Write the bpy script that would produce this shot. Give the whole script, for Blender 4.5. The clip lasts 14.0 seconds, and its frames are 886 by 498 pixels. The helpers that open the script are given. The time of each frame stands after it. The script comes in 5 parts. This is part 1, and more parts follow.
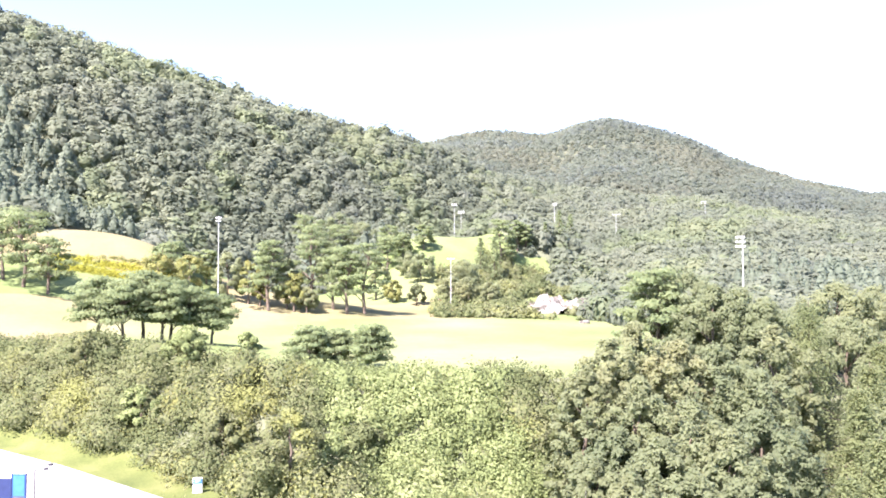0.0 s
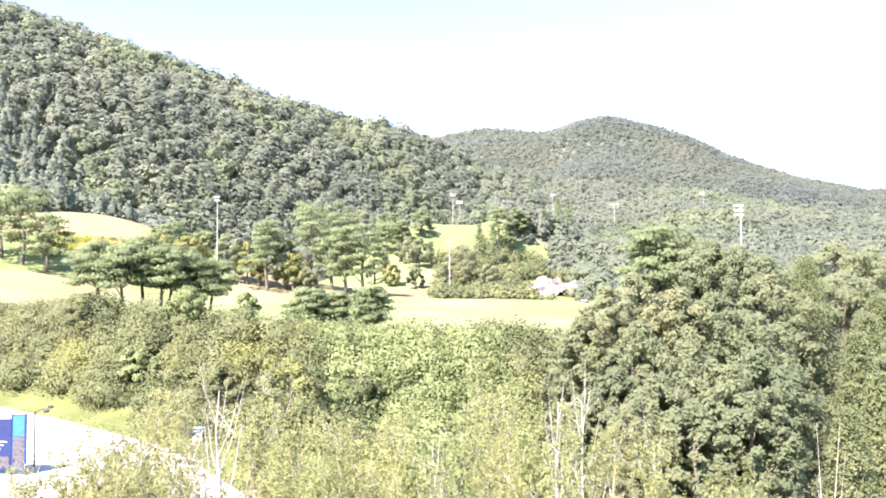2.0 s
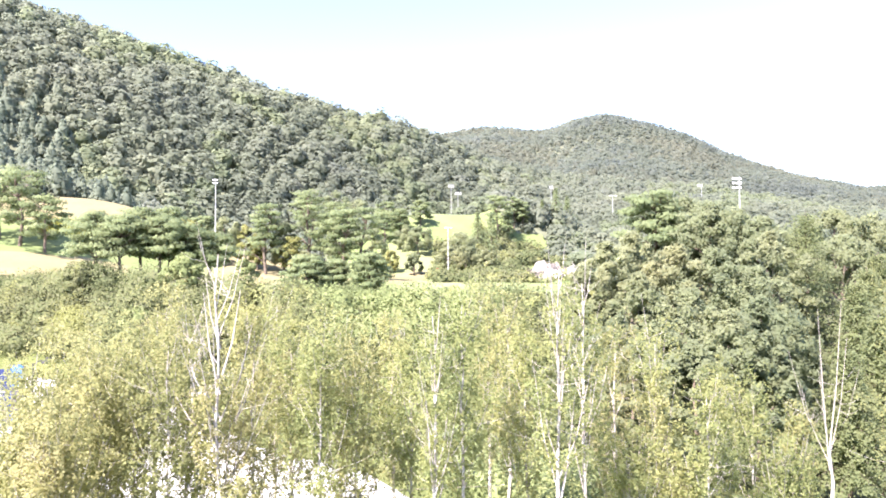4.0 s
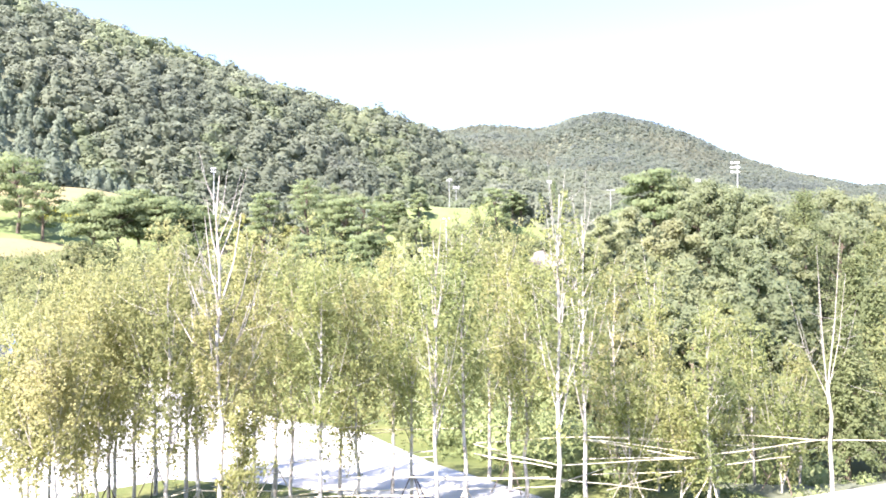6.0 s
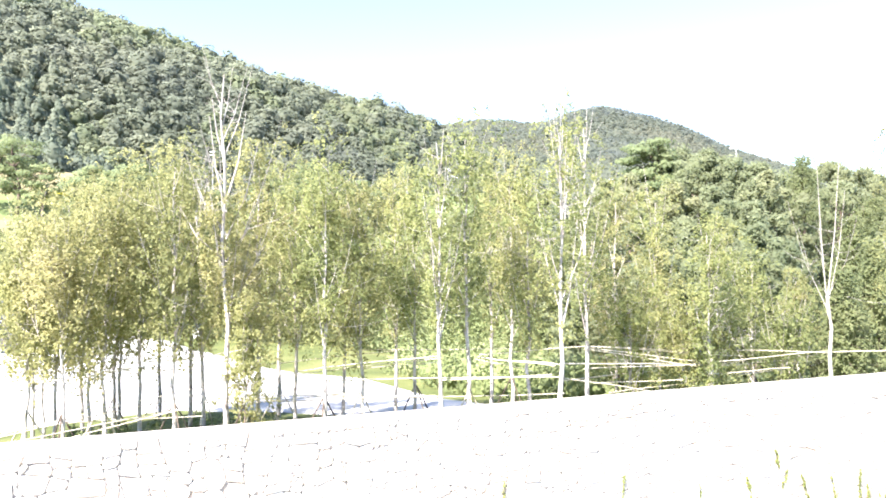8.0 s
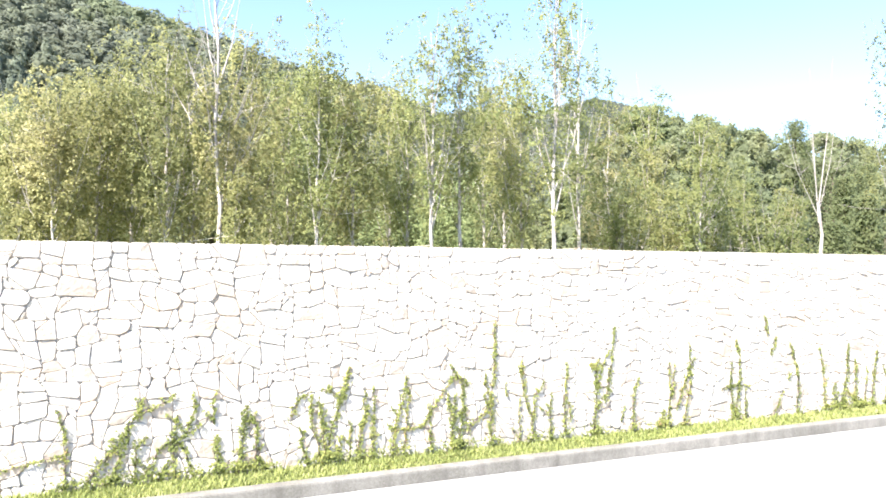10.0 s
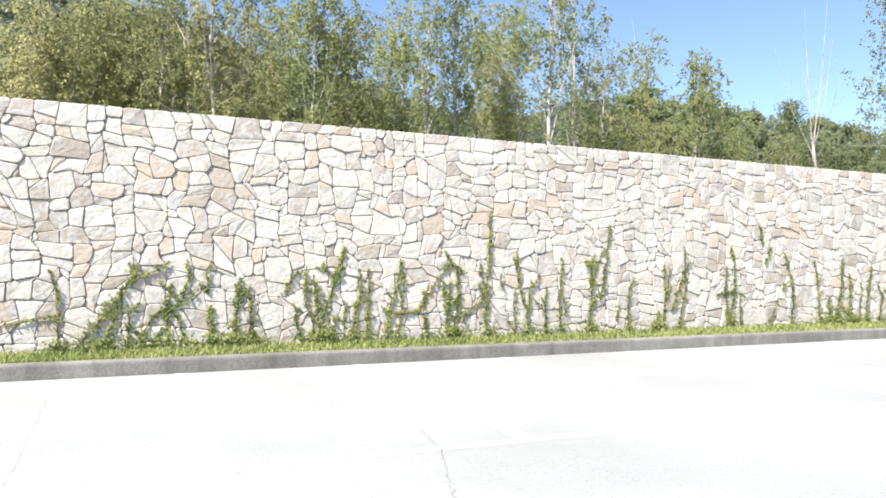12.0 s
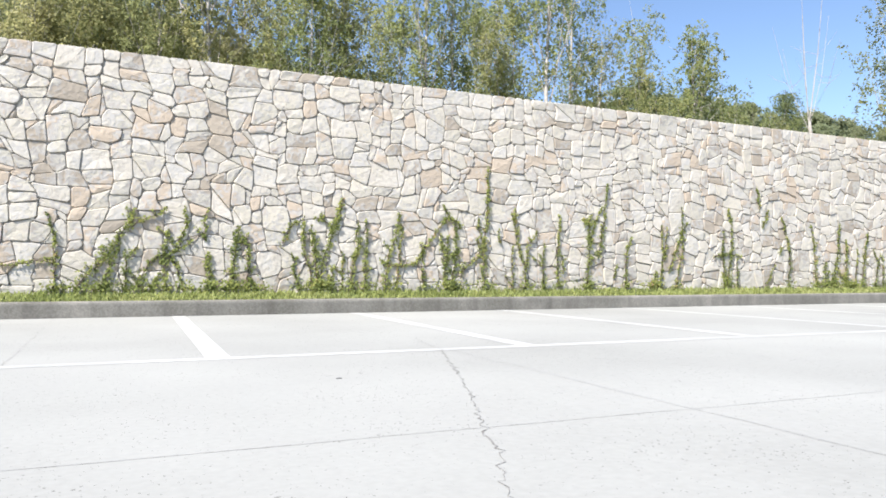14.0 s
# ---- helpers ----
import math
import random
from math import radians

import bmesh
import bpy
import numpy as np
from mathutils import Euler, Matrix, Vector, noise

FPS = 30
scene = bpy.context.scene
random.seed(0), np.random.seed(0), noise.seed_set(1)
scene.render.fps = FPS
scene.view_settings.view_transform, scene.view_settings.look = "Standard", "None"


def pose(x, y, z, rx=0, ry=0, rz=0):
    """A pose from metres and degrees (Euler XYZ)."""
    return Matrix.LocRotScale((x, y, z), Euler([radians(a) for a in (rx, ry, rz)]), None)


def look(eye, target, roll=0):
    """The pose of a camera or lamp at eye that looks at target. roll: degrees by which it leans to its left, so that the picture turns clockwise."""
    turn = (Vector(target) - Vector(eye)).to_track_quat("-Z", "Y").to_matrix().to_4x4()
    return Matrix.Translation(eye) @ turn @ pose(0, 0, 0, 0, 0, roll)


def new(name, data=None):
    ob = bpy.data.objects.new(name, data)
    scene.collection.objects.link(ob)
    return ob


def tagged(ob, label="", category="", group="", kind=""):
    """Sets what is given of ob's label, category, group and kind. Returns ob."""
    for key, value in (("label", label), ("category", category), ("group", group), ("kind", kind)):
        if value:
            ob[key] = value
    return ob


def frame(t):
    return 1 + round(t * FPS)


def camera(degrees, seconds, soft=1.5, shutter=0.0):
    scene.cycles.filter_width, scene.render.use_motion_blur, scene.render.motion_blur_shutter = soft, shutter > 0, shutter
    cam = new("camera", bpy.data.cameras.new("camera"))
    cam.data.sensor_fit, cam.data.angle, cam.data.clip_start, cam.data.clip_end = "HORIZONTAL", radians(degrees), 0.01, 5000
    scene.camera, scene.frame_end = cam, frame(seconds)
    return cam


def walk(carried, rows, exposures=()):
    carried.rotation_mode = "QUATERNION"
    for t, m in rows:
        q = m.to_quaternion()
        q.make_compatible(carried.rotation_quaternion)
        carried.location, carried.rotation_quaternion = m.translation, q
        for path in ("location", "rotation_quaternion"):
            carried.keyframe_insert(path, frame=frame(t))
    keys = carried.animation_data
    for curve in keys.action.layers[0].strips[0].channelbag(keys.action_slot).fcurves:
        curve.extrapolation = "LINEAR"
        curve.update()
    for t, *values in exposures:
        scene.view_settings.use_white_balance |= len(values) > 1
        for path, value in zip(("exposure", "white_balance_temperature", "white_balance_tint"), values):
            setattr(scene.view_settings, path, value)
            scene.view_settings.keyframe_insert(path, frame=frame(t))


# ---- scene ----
cam = camera(59.8, 14.0, soft=1.8)
PATH = [
    (0, (0.16, -1.117, 17.198), (0.934, 0.725, 17.278), -0.1),
    (0.5, (0.133, -1.15, 16.754), (0.908, 0.692, 16.834), -0.1),
    (1, (0.122, -1.094, 15.717), (0.899, 0.748, 15.797), -0.2),
    (1.5, (0.108, -1.077, 14.56), (0.885, 0.763, 14.643), -0.2),
    (2, (0.112, -1.072, 13.35), (0.89, 0.769, 13.433), -0.2),
    (2.5, (0.12, -0.96, 12.18), (0.899, 0.88, 12.266), -0.3),
    (3, (0.171, -0.884, 11.22), (0.951, 0.956, 11.306), -0.3),
    (5.5, (0.109, -0.819, 8.836), (0.894, 1.019, 8.921), -0.4),
    (6, (0.09, -0.792, 8.216), (0.877, 1.045, 8.3), -0.3),
    (6.5, (-0.005, -0.782, 7.609), (0.783, 1.055, 7.692), -0.3),
    (7, (-0.072, -0.832, 6.939), (0.717, 1.004, 7.022), -0.4),
    (7.5, (-0.063, -0.813, 6.377), (0.726, 1.023, 6.457), -0.5),
    (10, (-0.021, -0.715, 3.253), (0.786, 1.114, 3.31), 0.2),
    (10.5, (0.008, -0.722, 2.496), (0.817, 1.106, 2.569), 0.1),
    (11, (0.015, -0.695, 1.995), (0.825, 1.133, 2.068), 0.2),
    (11.5, (0.014, -0.672, 1.689), (0.827, 1.154, 1.75), 0.4),
    (12, (0.022, -0.648, 1.361), (0.84, 1.176, 1.425), 0.4),
    (12.5, (0.027, -0.633, 1.054), (0.849, 1.189, 1.124), 0.4),
    (13, (0.041, -0.59, 0.861), (0.866, 1.231, 0.93), 0.4),
    (13.5, (0.028, -0.583, 0.696), (0.854, 1.237, 0.766), 0.5),
    (14, (0.007, -0.604, 0.587), (0.835, 1.215, 0.654), 0.5),
]
walk(cam, [(t, look(eye, target, roll)) for t, eye, target, roll in PATH],
     [(0, 3.22, 6350, 28), (3, 3.22, 6350, 28), (7.5, 3.22, 6300, 21), (9.8, 2.87, 6320, 17), (11, 2.25, 6280, 15), (12.5, 1.9, 6240, 14), (14, 1.75, 6240, 14)])

# ---- light ----
SUN_EL, SUN_DIR = 49.0, (0.875, 0.484)  # the way in which shadows fall
world = bpy.data.worlds.new("sky")
scene.world = world
world.use_nodes = True
wn, wl = world.node_tree.nodes, world.node_tree.links
sky = wn.new("ShaderNodeTexSky")
sky.sky_type, sky.sun_disc = "NISHITA", False
sky.sun_elevation = radians(SUN_EL)
sky.sun_rotation = math.atan2(-SUN_DIR[0], -SUN_DIR[1])
sky.air_density, sky.dust_density, sky.ozone_density = 1.0, 0.3, 2.4
wn["Background"].inputs["Strength"].default_value = 0.0575
wl.new(sky.outputs["Color"], wn["Background"].inputs["Color"])
sun = new("sun", bpy.data.lights.new("sun", "SUN"))
sun.data.energy, sun.data.angle, sun.data.color = 3.3, radians(0.53), (1.0, 0.95, 0.86)
sun.matrix_world = look((-SUN_DIR[0], -SUN_DIR[1], math.tan(radians(SUN_EL))), (0, 0, 0))


# ---- materials ----
def nodes_of(name):
    m = bpy.data.materials.new(name)
    m.use_nodes = True
    return m, m.node_tree.nodes, m.node_tree.links


def ramp(n, stops):
    r = n.new("ShaderNodeValToRGB")
    while len(r.color_ramp.elements) < len(stops):
        r.color_ramp.elements.new(0.5)
    for e, (p, c) in zip(r.color_ramp.elements, stops):
        e.position, e.color = p, (*c, 1)
    return r


def rough_mat(name, stops, scale=1.0, fine=20.0, rough=0.85, bump=0.3, random_from="", spread=0.3, metal=0.0, bump_size=0.01, amount=0.5):
    """A surface whose colour wanders over a ramp at a coarse and a fine scale, with relief; random_from: object or island."""
    m, n, l = nodes_of(name)
    b = n["Principled BSDF"]
    b.inputs["Roughness"].default_value, b.inputs["Metallic"].default_value = rough, metal
    b.inputs["Specular IOR Level"].default_value = 0.25
    geo = n.new("ShaderNodeNewGeometry")
    a, f, mix = n.new("ShaderNodeTexNoise"), n.new("ShaderNodeTexNoise"), n.new("ShaderNodeMath")
    for t, s, d in ((a, scale, 4.0), (f, fine, 6.0)):
        t.inputs["Scale"].default_value, t.inputs["Detail"].default_value = s, d
        l.new(geo.outputs["Position"], t.inputs["Vector"])
    mix.operation = "MULTIPLY_ADD"
    l.new(f.outputs["Fac"], mix.inputs[0])
    mix.inputs[1].default_value = amount
    l.new(a.outputs["Fac"], mix.inputs[2])
    last = n.new("ShaderNodeMath")
    last.operation, last.inputs[1].default_value = "SUBTRACT", amount / 2
    l.new(mix.outputs[0], last.inputs[0])
    if random_from:
        src = n.new("ShaderNodeObjectInfo").outputs["Random"] if random_from == "object" else geo.outputs["Random Per Island"]
        r = n.new("ShaderNodeMath")
        r.operation, r.inputs[1].default_value = "MULTIPLY_ADD", spread * 2
        l.new(src, r.inputs[0])
        l.new(last.outputs[0], r.inputs[2])
        s2 = n.new("ShaderNodeMath")
        s2.operation, s2.inputs[1].default_value = "SUBTRACT", spread
        l.new(r.outputs[0], s2.inputs[0])
        last = s2
    cr = ramp(n, stops)
    l.new(last.outputs[0], cr.inputs["Fac"])
    l.new(cr.outputs["Color"], b.inputs["Base Color"])
    if bump:
        bp = n.new("ShaderNodeBump")
        bp.inputs["Strength"].default_value, bp.inputs["Distance"].default_value = bump, bump_size
        l.new(f.outputs["Fac"], bp.inputs["Height"])
        l.new(bp.outputs["Normal"], b.inputs["Normal"])
    return m


def leaf_mat(name, stops, scale=0.4, spread=0.22, through_light=0.35, rough=0.75, per_plant=0.0, cell=0.0, cell_spread=0.25, gaps=0.0):
    """Leaves: colour by a noise over the place and a random step per leaf, with some light passing through; gaps: the share of fine holes between leaves of a tuft."""
    m, n, l = nodes_of(name)
    b = n["Principled BSDF"]
    b.inputs["Roughness"].default_value = rough
    b.inputs["Specular IOR Level"].default_value = 0.12
    geo, a = n.new("ShaderNodeNewGeometry"), n.new("ShaderNodeTexNoise")
    a.inputs["Scale"].default_value, a.inputs["Detail"].default_value = scale, 3.0
    l.new(geo.outputs["Position"], a.inputs["Vector"])
    r, s = n.new("ShaderNodeMath"), n.new("ShaderNodeMath")
    r.operation, r.inputs[1].default_value = "MULTIPLY_ADD", spread * 2
    l.new(geo.outputs["Random Per Island"], r.inputs[0])
    l.new(a.outputs["Fac"], r.inputs[2])
    s.operation, s.inputs[1].default_value = "SUBTRACT", spread
    l.new(r.outputs[0], s.inputs[0])
    if per_plant:
        k, u = n.new("ShaderNodeMath"), n.new("ShaderNodeMath")
        k.operation, k.inputs[1].default_value = "MULTIPLY_ADD", per_plant * 2
        l.new(n.new("ShaderNodeObjectInfo").outputs["Random"], k.inputs[0])
        l.new(s.outputs[0], k.inputs[2])
        u.operation, u.inputs[1].default_value = "SUBTRACT", per_plant
        l.new(k.outputs[0], u.inputs[0])
        s = u
    if cell:
        v, k, u = n.new("ShaderNodeTexVoronoi"), n.new("ShaderNodeMath"), n.new("ShaderNodeMath")
        v.inputs["Scale"].default_value = cell
        l.new(geo.outputs["Position"], v.inputs["Vector"])
        k.operation, k.inputs[1].default_value = "MULTIPLY_ADD", cell_spread * 2
        l.new(v.outputs["Color"], k.inputs[0])
        l.new(s.outputs[0], k.inputs[2])
        u.operation, u.inputs[1].default_value = "SUBTRACT", cell_spread
        l.new(k.outputs[0], u.inputs[0])
        s = u
    cr = ramp(n, stops)
    l.new(s.outputs[0], cr.inputs["Fac"])
    l.new(cr.outputs["Color"], b.inputs["Base Color"])
    tr, mx = n.new("ShaderNodeBsdfTranslucent"), n.new("ShaderNodeMixShader")
    l.new(cr.outputs["Color"], tr.inputs["Color"])
    mx.inputs["Fac"].default_value = through_light
    l.new(b.outputs["BSDF"], mx.inputs[1])
    l.new(tr.outputs["BSDF"], mx.inputs[2])
    if gaps:
        hole, m2 = n.new("ShaderNodeBsdfTransparent"), n.new("ShaderNodeMixShader")
        m2.inputs["Fac"].default_value = gaps
        l.new(mx.outputs["Shader"], m2.inputs[1])
        l.new(hole.outputs["BSDF"], m2.inputs[2])
        mx = m2
    l.new(mx.outputs["Shader"], n["Material Output"].inputs["Surface"])
    return m


def plain_mat(name, colour, rough=0.5, metal=0.0):
    return rough_mat(name, [(0.3, [c * 0.85 for c in colour]), (0.7, [min(1, c * 1.1) for c in colour])], 3.0, 40.0, rough, 0.1, metal=metal)


def pitted(*args, **more):
    """A rough surface with small dark pits."""
    m = rough_mat(*args, **more)
    n, l = m.node_tree.nodes, m.node_tree.links
    geo = n.new("ShaderNodeNewGeometry")
    v, big, t, mx, mul = n.new("ShaderNodeTexVoronoi"), n.new("ShaderNodeTexNoise"), n.new("ShaderNodeMapRange"), n.new("ShaderNodeMix"), n.new("ShaderNodeMath")
    v.inputs["Scale"].default_value, big.inputs["Scale"].default_value = 46.0, 1.1
    warp, bent = n.new("ShaderNodeTexNoise"), n.new("ShaderNodeVectorMath")
    warp.inputs["Scale"].default_value = 30.0
    bent.operation = "MULTIPLY_ADD"
    bent.inputs[1].default_value = (0.035, 0.035, 0.035)
    l.new(geo.outputs["Position"], warp.inputs["Vector"])
    l.new(warp.outputs["Color"], bent.inputs[0])
    l.new(geo.outputs["Position"], bent.inputs[2])
    l.new(bent.outputs[0], v.inputs["Vector"])
    l.new(geo.outputs["Position"], big.inputs["Vector"])
    mul.operation = "DIVIDE"
    l.new(v.outputs["Distance"], mul.inputs[0])
    size = n.new("ShaderNodeMath")
    size.operation = "MULTIPLY"
    l.new(v.outputs["Color"], size.inputs[0])
    l.new(big.outputs["Fac"], size.inputs[1])
    l.new(size.outputs[0], mul.inputs[1])
    t.inputs["From Min"].default_value, t.inputs["From Max"].default_value = 0.36, 0.46
    t.inputs["To Min"].default_value, t.inputs["To Max"].default_value = 1.0, 0.0
    l.new(mul.outputs[0], t.inputs["Value"])
    mx.data_type = "RGBA"
    b = n["Principled BSDF"]
    old = b.inputs["Base Color"].links[0].from_socket
    l.new(t.outputs["Result"], mx.inputs["Factor"])
    l.new(old, mx.inputs["A"])
    mx.inputs["B"].default_value = (0.10, 0.095, 0.09, 1)
    l.new(mx.outputs["Result"], b.inputs["Base Color"])
    return m


def stained(*args, **more):
    """A rough surface with dark streaks that run down it."""
    m = rough_mat(*args, **more)
    n, l = m.node_tree.nodes, m.node_tree.links
    geo, sc, t, mp, mx = n.new("ShaderNodeNewGeometry"), n.new("ShaderNodeVectorMath"), n.new("ShaderNodeTexNoise"), n.new("ShaderNodeMapRange"), n.new("ShaderNodeMix")
    sc.operation = "MULTIPLY"
    sc.inputs[1].default_value = (5.0, 5.0, 0.7)
    l.new(geo.outputs["Position"], sc.inputs[0])
    l.new(sc.outputs[0], t.inputs["Vector"])
    t.inputs["Scale"].default_value, t.inputs["Detail"].default_value = 1.0, 5.0
    mp.inputs["From Min"].default_value, mp.inputs["From Max"].default_value = 0.48, 0.72
    mp.inputs["To Min"].default_value, mp.inputs["To Max"].default_value = 0.0, 0.42
    l.new(t.outputs["Fac"], mp.inputs["Value"])
    mx.data_type = "RGBA"
    b = n["Principled BSDF"]
    old = b.inputs["Base Color"].links[0].from_socket
    l.new(mp.outputs["Result"], mx.inputs["Factor"])
    l.new(old, mx.inputs["A"])
    mx.inputs["B"].default_value = (0.06, 0.055, 0.048, 1)
    l.new(mx.outputs["Result"], b.inputs["Base Color"])
    return m


M = {}
M["concrete"] = pitted("pale concrete paving", [(0.25, (0.249, 0.251, 0.232)), (0.5, (0.294, 0.296, 0.275)), (0.75, (0.332, 0.334, 0.310))], 0.35, 30.0, 0.9, 0.25, bump_size=0.004, amount=0.35)
M["road"] = rough_mat("pale concrete road", [(0.25, (0.33, 0.325, 0.31)), (0.75, (0.44, 0.435, 0.42))], 0.2, 14.0, 0.9, 0.2, amount=0.3)
M["paint"] = rough_mat("worn white road paint", [(0.25, (0.324, 0.326, 0.311)), (0.5, (0.395, 0.397, 0.379)), (0.7, (0.443, 0.446, 0.427))], 1.2, 60.0, 0.7, 0.1, bump_size=0.003, amount=0.8)
M["joint"] = rough_mat("grey joint filler", [(0.38, (0.17, 0.165, 0.155)), (0.5, (0.275, 0.272, 0.26)), (0.58, (0.315, 0.312, 0.30))], 3.0, 30.0, 0.95, 0.2, amount=0.9)
M["kerb"] = stained("grey granite kerb", [(0.2, (0.118, 0.113, 0.095)), (0.5, (0.176, 0.170, 0.149)), (0.8, (0.254, 0.241, 0.212))], 1.5, 45.0, 0.85, 0.4, "object", 0.06, bump_size=0.004, amount=0.9)
M["crack"] = rough_mat("dirt-filled crack", [(0.3, (0.11, 0.105, 0.095)), (0.5, (0.18, 0.175, 0.165)), (0.7, (0.27, 0.265, 0.25))], 4.0, 30.0, 0.95, 0.2, amount=0.8)
M["stone"] = rough_mat("split wall stone", [(0.03, (0.345, 0.30, 0.24)), (0.14, (0.375, 0.358, 0.33)), (0.26, (0.48, 0.448, 0.368)), (0.38, (0.44, 0.424, 0.395)), (0.50, (0.51, 0.478, 0.41)), (0.62, (0.455, 0.42, 0.365)), (0.74, (0.49, 0.455, 0.37)), (0.86, (0.405, 0.388, 0.362)), (0.97, (0.43, 0.36, 0.28))], 2.2, 16.0, 0.9, 0.8, "object", 0.5, bump_size=0.02, amount=0.72)
M["stone_far"] = rough_mat("split wall stone further along", [(0.03, (0.345, 0.30, 0.24)), (0.14, (0.375, 0.358, 0.33)), (0.26, (0.48, 0.448, 0.368)), (0.38, (0.44, 0.424, 0.395)), (0.50, (0.51, 0.478, 0.41)), (0.62, (0.455, 0.42, 0.365)), (0.74, (0.49, 0.455, 0.37)), (0.86, (0.405, 0.388, 0.362)), (0.97, (0.43, 0.36, 0.28))], 2.2, 16.0, 0.9, 0.8, "island", 0.5, bump_size=0.02, amount=0.72)
M["mortar"] = rough_mat("recessed grey mortar", [(0.3, (0.26, 0.24, 0.21)), (0.7, (0.36, 0.335, 0.295))], 2.0, 40.0, 0.95, 0.6)
M["grass"] = rough_mat("lawn", [(0.25, (0.050, 0.067, 0.019)), (0.5, (0.084, 0.099, 0.029)), (0.75, (0.128, 0.131, 0.048))], 0.3, 6.0, 0.95, 0.6, bump_size=0.05)
M["fairway"] = rough_mat("mown golf fairway", [(0.28, (0.079, 0.112, 0.036)), (0.42, (0.107, 0.141, 0.049)), (0.54, (0.135, 0.158, 0.064)), (0.64, (0.162, 0.170, 0.080)), (0.78, (0.187, 0.176, 0.102))], 0.04, 1.2, 0.95, 0.2, amount=0.22)
M["dry"] = rough_mat("dry straw-coloured rough", [(0.3, (0.132, 0.124, 0.056)), (0.5, (0.164, 0.146, 0.073)), (0.7, (0.192, 0.164, 0.089))], 0.06, 1.4, 0.95, 0.3, amount=0.3)
M["floor"] = rough_mat("forest floor", [(0.3, (0.09, 0.10, 0.065)), (0.7, (0.13, 0.14, 0.085))], 0.08, 2.0, 0.95, 0.3)
M["sand"] = rough_mat("pale bare rock", [(0.32, (0.060, 0.055, 0.046)), (0.45, (0.138, 0.123, 0.108)), (0.6, (0.206, 0.191, 0.170))], 0.4, 2.0, 0.95, 0.8, bump_size=0.2, amount=0.9)
M["bark"] = rough_mat("brown bark", [(0.3, (0.075, 0.057, 0.042)), (0.7, (0.150, 0.122, 0.095))], 2.0, 25.0, 0.95, 0.8, bump_size=0.02)
M["birch"] = rough_mat("white birch bark", [(0.2, (0.138, 0.112, 0.095)), (0.36, (0.310, 0.280, 0.245)), (0.6, (0.430, 0.404, 0.361))], 3.0, 18.0, 0.8, 0.4, bump_size=0.01, amount=0.8)
M["bamboo"] = rough_mat("weathered bamboo", [(0.3, (0.40, 0.35, 0.25)), (0.7, (0.58, 0.53, 0.42))], 2.0, 30.0, 0.6, 0.2)
M["steel"] = rough_mat("galvanised steel", [(0.3, (0.42, 0.43, 0.44)), (0.7, (0.56, 0.57, 0.58))], 1.0, 20.0, 0.5, 0.05, metal=0.3)
M["black"] = plain_mat("black paint", (0.03, 0.03, 0.035), 0.5)
M["white"] = plain_mat("white enamel", (0.75, 0.76, 0.78), 0.4)
M["blue"] = plain_mat("blue printed panel", (0.02, 0.07, 0.24), 0.4)
M["sky_blue"] = plain_mat("pale blue printed panel", (0.035, 0.13, 0.30), 0.4)
M["navy"] = plain_mat("dark blue printed panel", (0.018, 0.028, 0.085), 0.4)
M["photo"] = rough_mat("printed photographs", [(0.3, (0.02, 0.022, 0.035)), (0.42, (0.085, 0.06, 0.045)), (0.5, (0.06, 0.065, 0.075)), (0.58, (0.13, 0.115, 0.10)), (0.66, (0.035, 0.05, 0.09)), (0.78, (0.10, 0.075, 0.05))], 4.0, 12.0, 0.45, 0.0, amount=1.0)
M["red"] = plain_mat("red cloth", (0.35, 0.05, 0.04), 0.8)
M["birch_leaf"] = leaf_mat("birch leaves", [(0.12, (0.228, 0.250, 0.114)), (0.35, (0.276, 0.293, 0.126)), (0.55, (0.327, 0.327, 0.145)), (0.75, (0.369, 0.357, 0.169)), (0.92, (0.420, 0.390, 0.209))], 0.5, 0.15, 0.66, 0.6, 0.17)
M["green_birch_leaf"] = leaf_mat("greener birch leaves", [(0.12, (0.219, 0.260, 0.113)), (0.35, (0.272, 0.307, 0.128)), (0.55, (0.325, 0.344, 0.145)), (0.75, (0.378, 0.379, 0.168)), (0.92, (0.441, 0.412, 0.208))], 0.5, 0.15, 0.66, 0.6, 0.17)
# Leaf green with some blue added to the colour for haze over the grove.
M["oak_leaf"] = leaf_mat("broad leaves", [(0.2, (0.205, 0.243, 0.138)), (0.45, (0.245, 0.280, 0.158)), (0.7, (0.281, 0.303, 0.168)), (0.9, (0.316, 0.324, 0.180))], 0.16, 0.05, 0.72, 0.75, 0.24)
M["larch_leaf"] = leaf_mat("larch needles", [(0.2, (0.179, 0.220, 0.110)), (0.5, (0.227, 0.265, 0.129)), (0.85, (0.276, 0.303, 0.151))], 0.4, 0.1, 0.7)
M["pine_leaf"] = leaf_mat("pine needles", [(0.2, (0.147, 0.191, 0.095)), (0.5, (0.204, 0.253, 0.127)), (0.85, (0.282, 0.321, 0.166))], 0.4, 0.15, 0.6, gaps=0.2)
# Hill trees and conifers: raised blue, strongest in the dark stops, paints in haze.
M["wood_green"] = leaf_mat("green hill trees", [(0.2, (0.145, 0.171, 0.126)), (0.5, (0.188, 0.216, 0.153)), (0.8, (0.229, 0.253, 0.174))], 0.03, 0.05, 0.62, cell=0.2, cell_spread=0.1)
M["wood_yellow"] = leaf_mat("yellow-green hill trees", [(0.2, (0.158, 0.194, 0.121)), (0.5, (0.196, 0.233, 0.142)), (0.8, (0.236, 0.263, 0.161))], 0.03, 0.05, 0.62, cell=0.2, cell_spread=0.1)
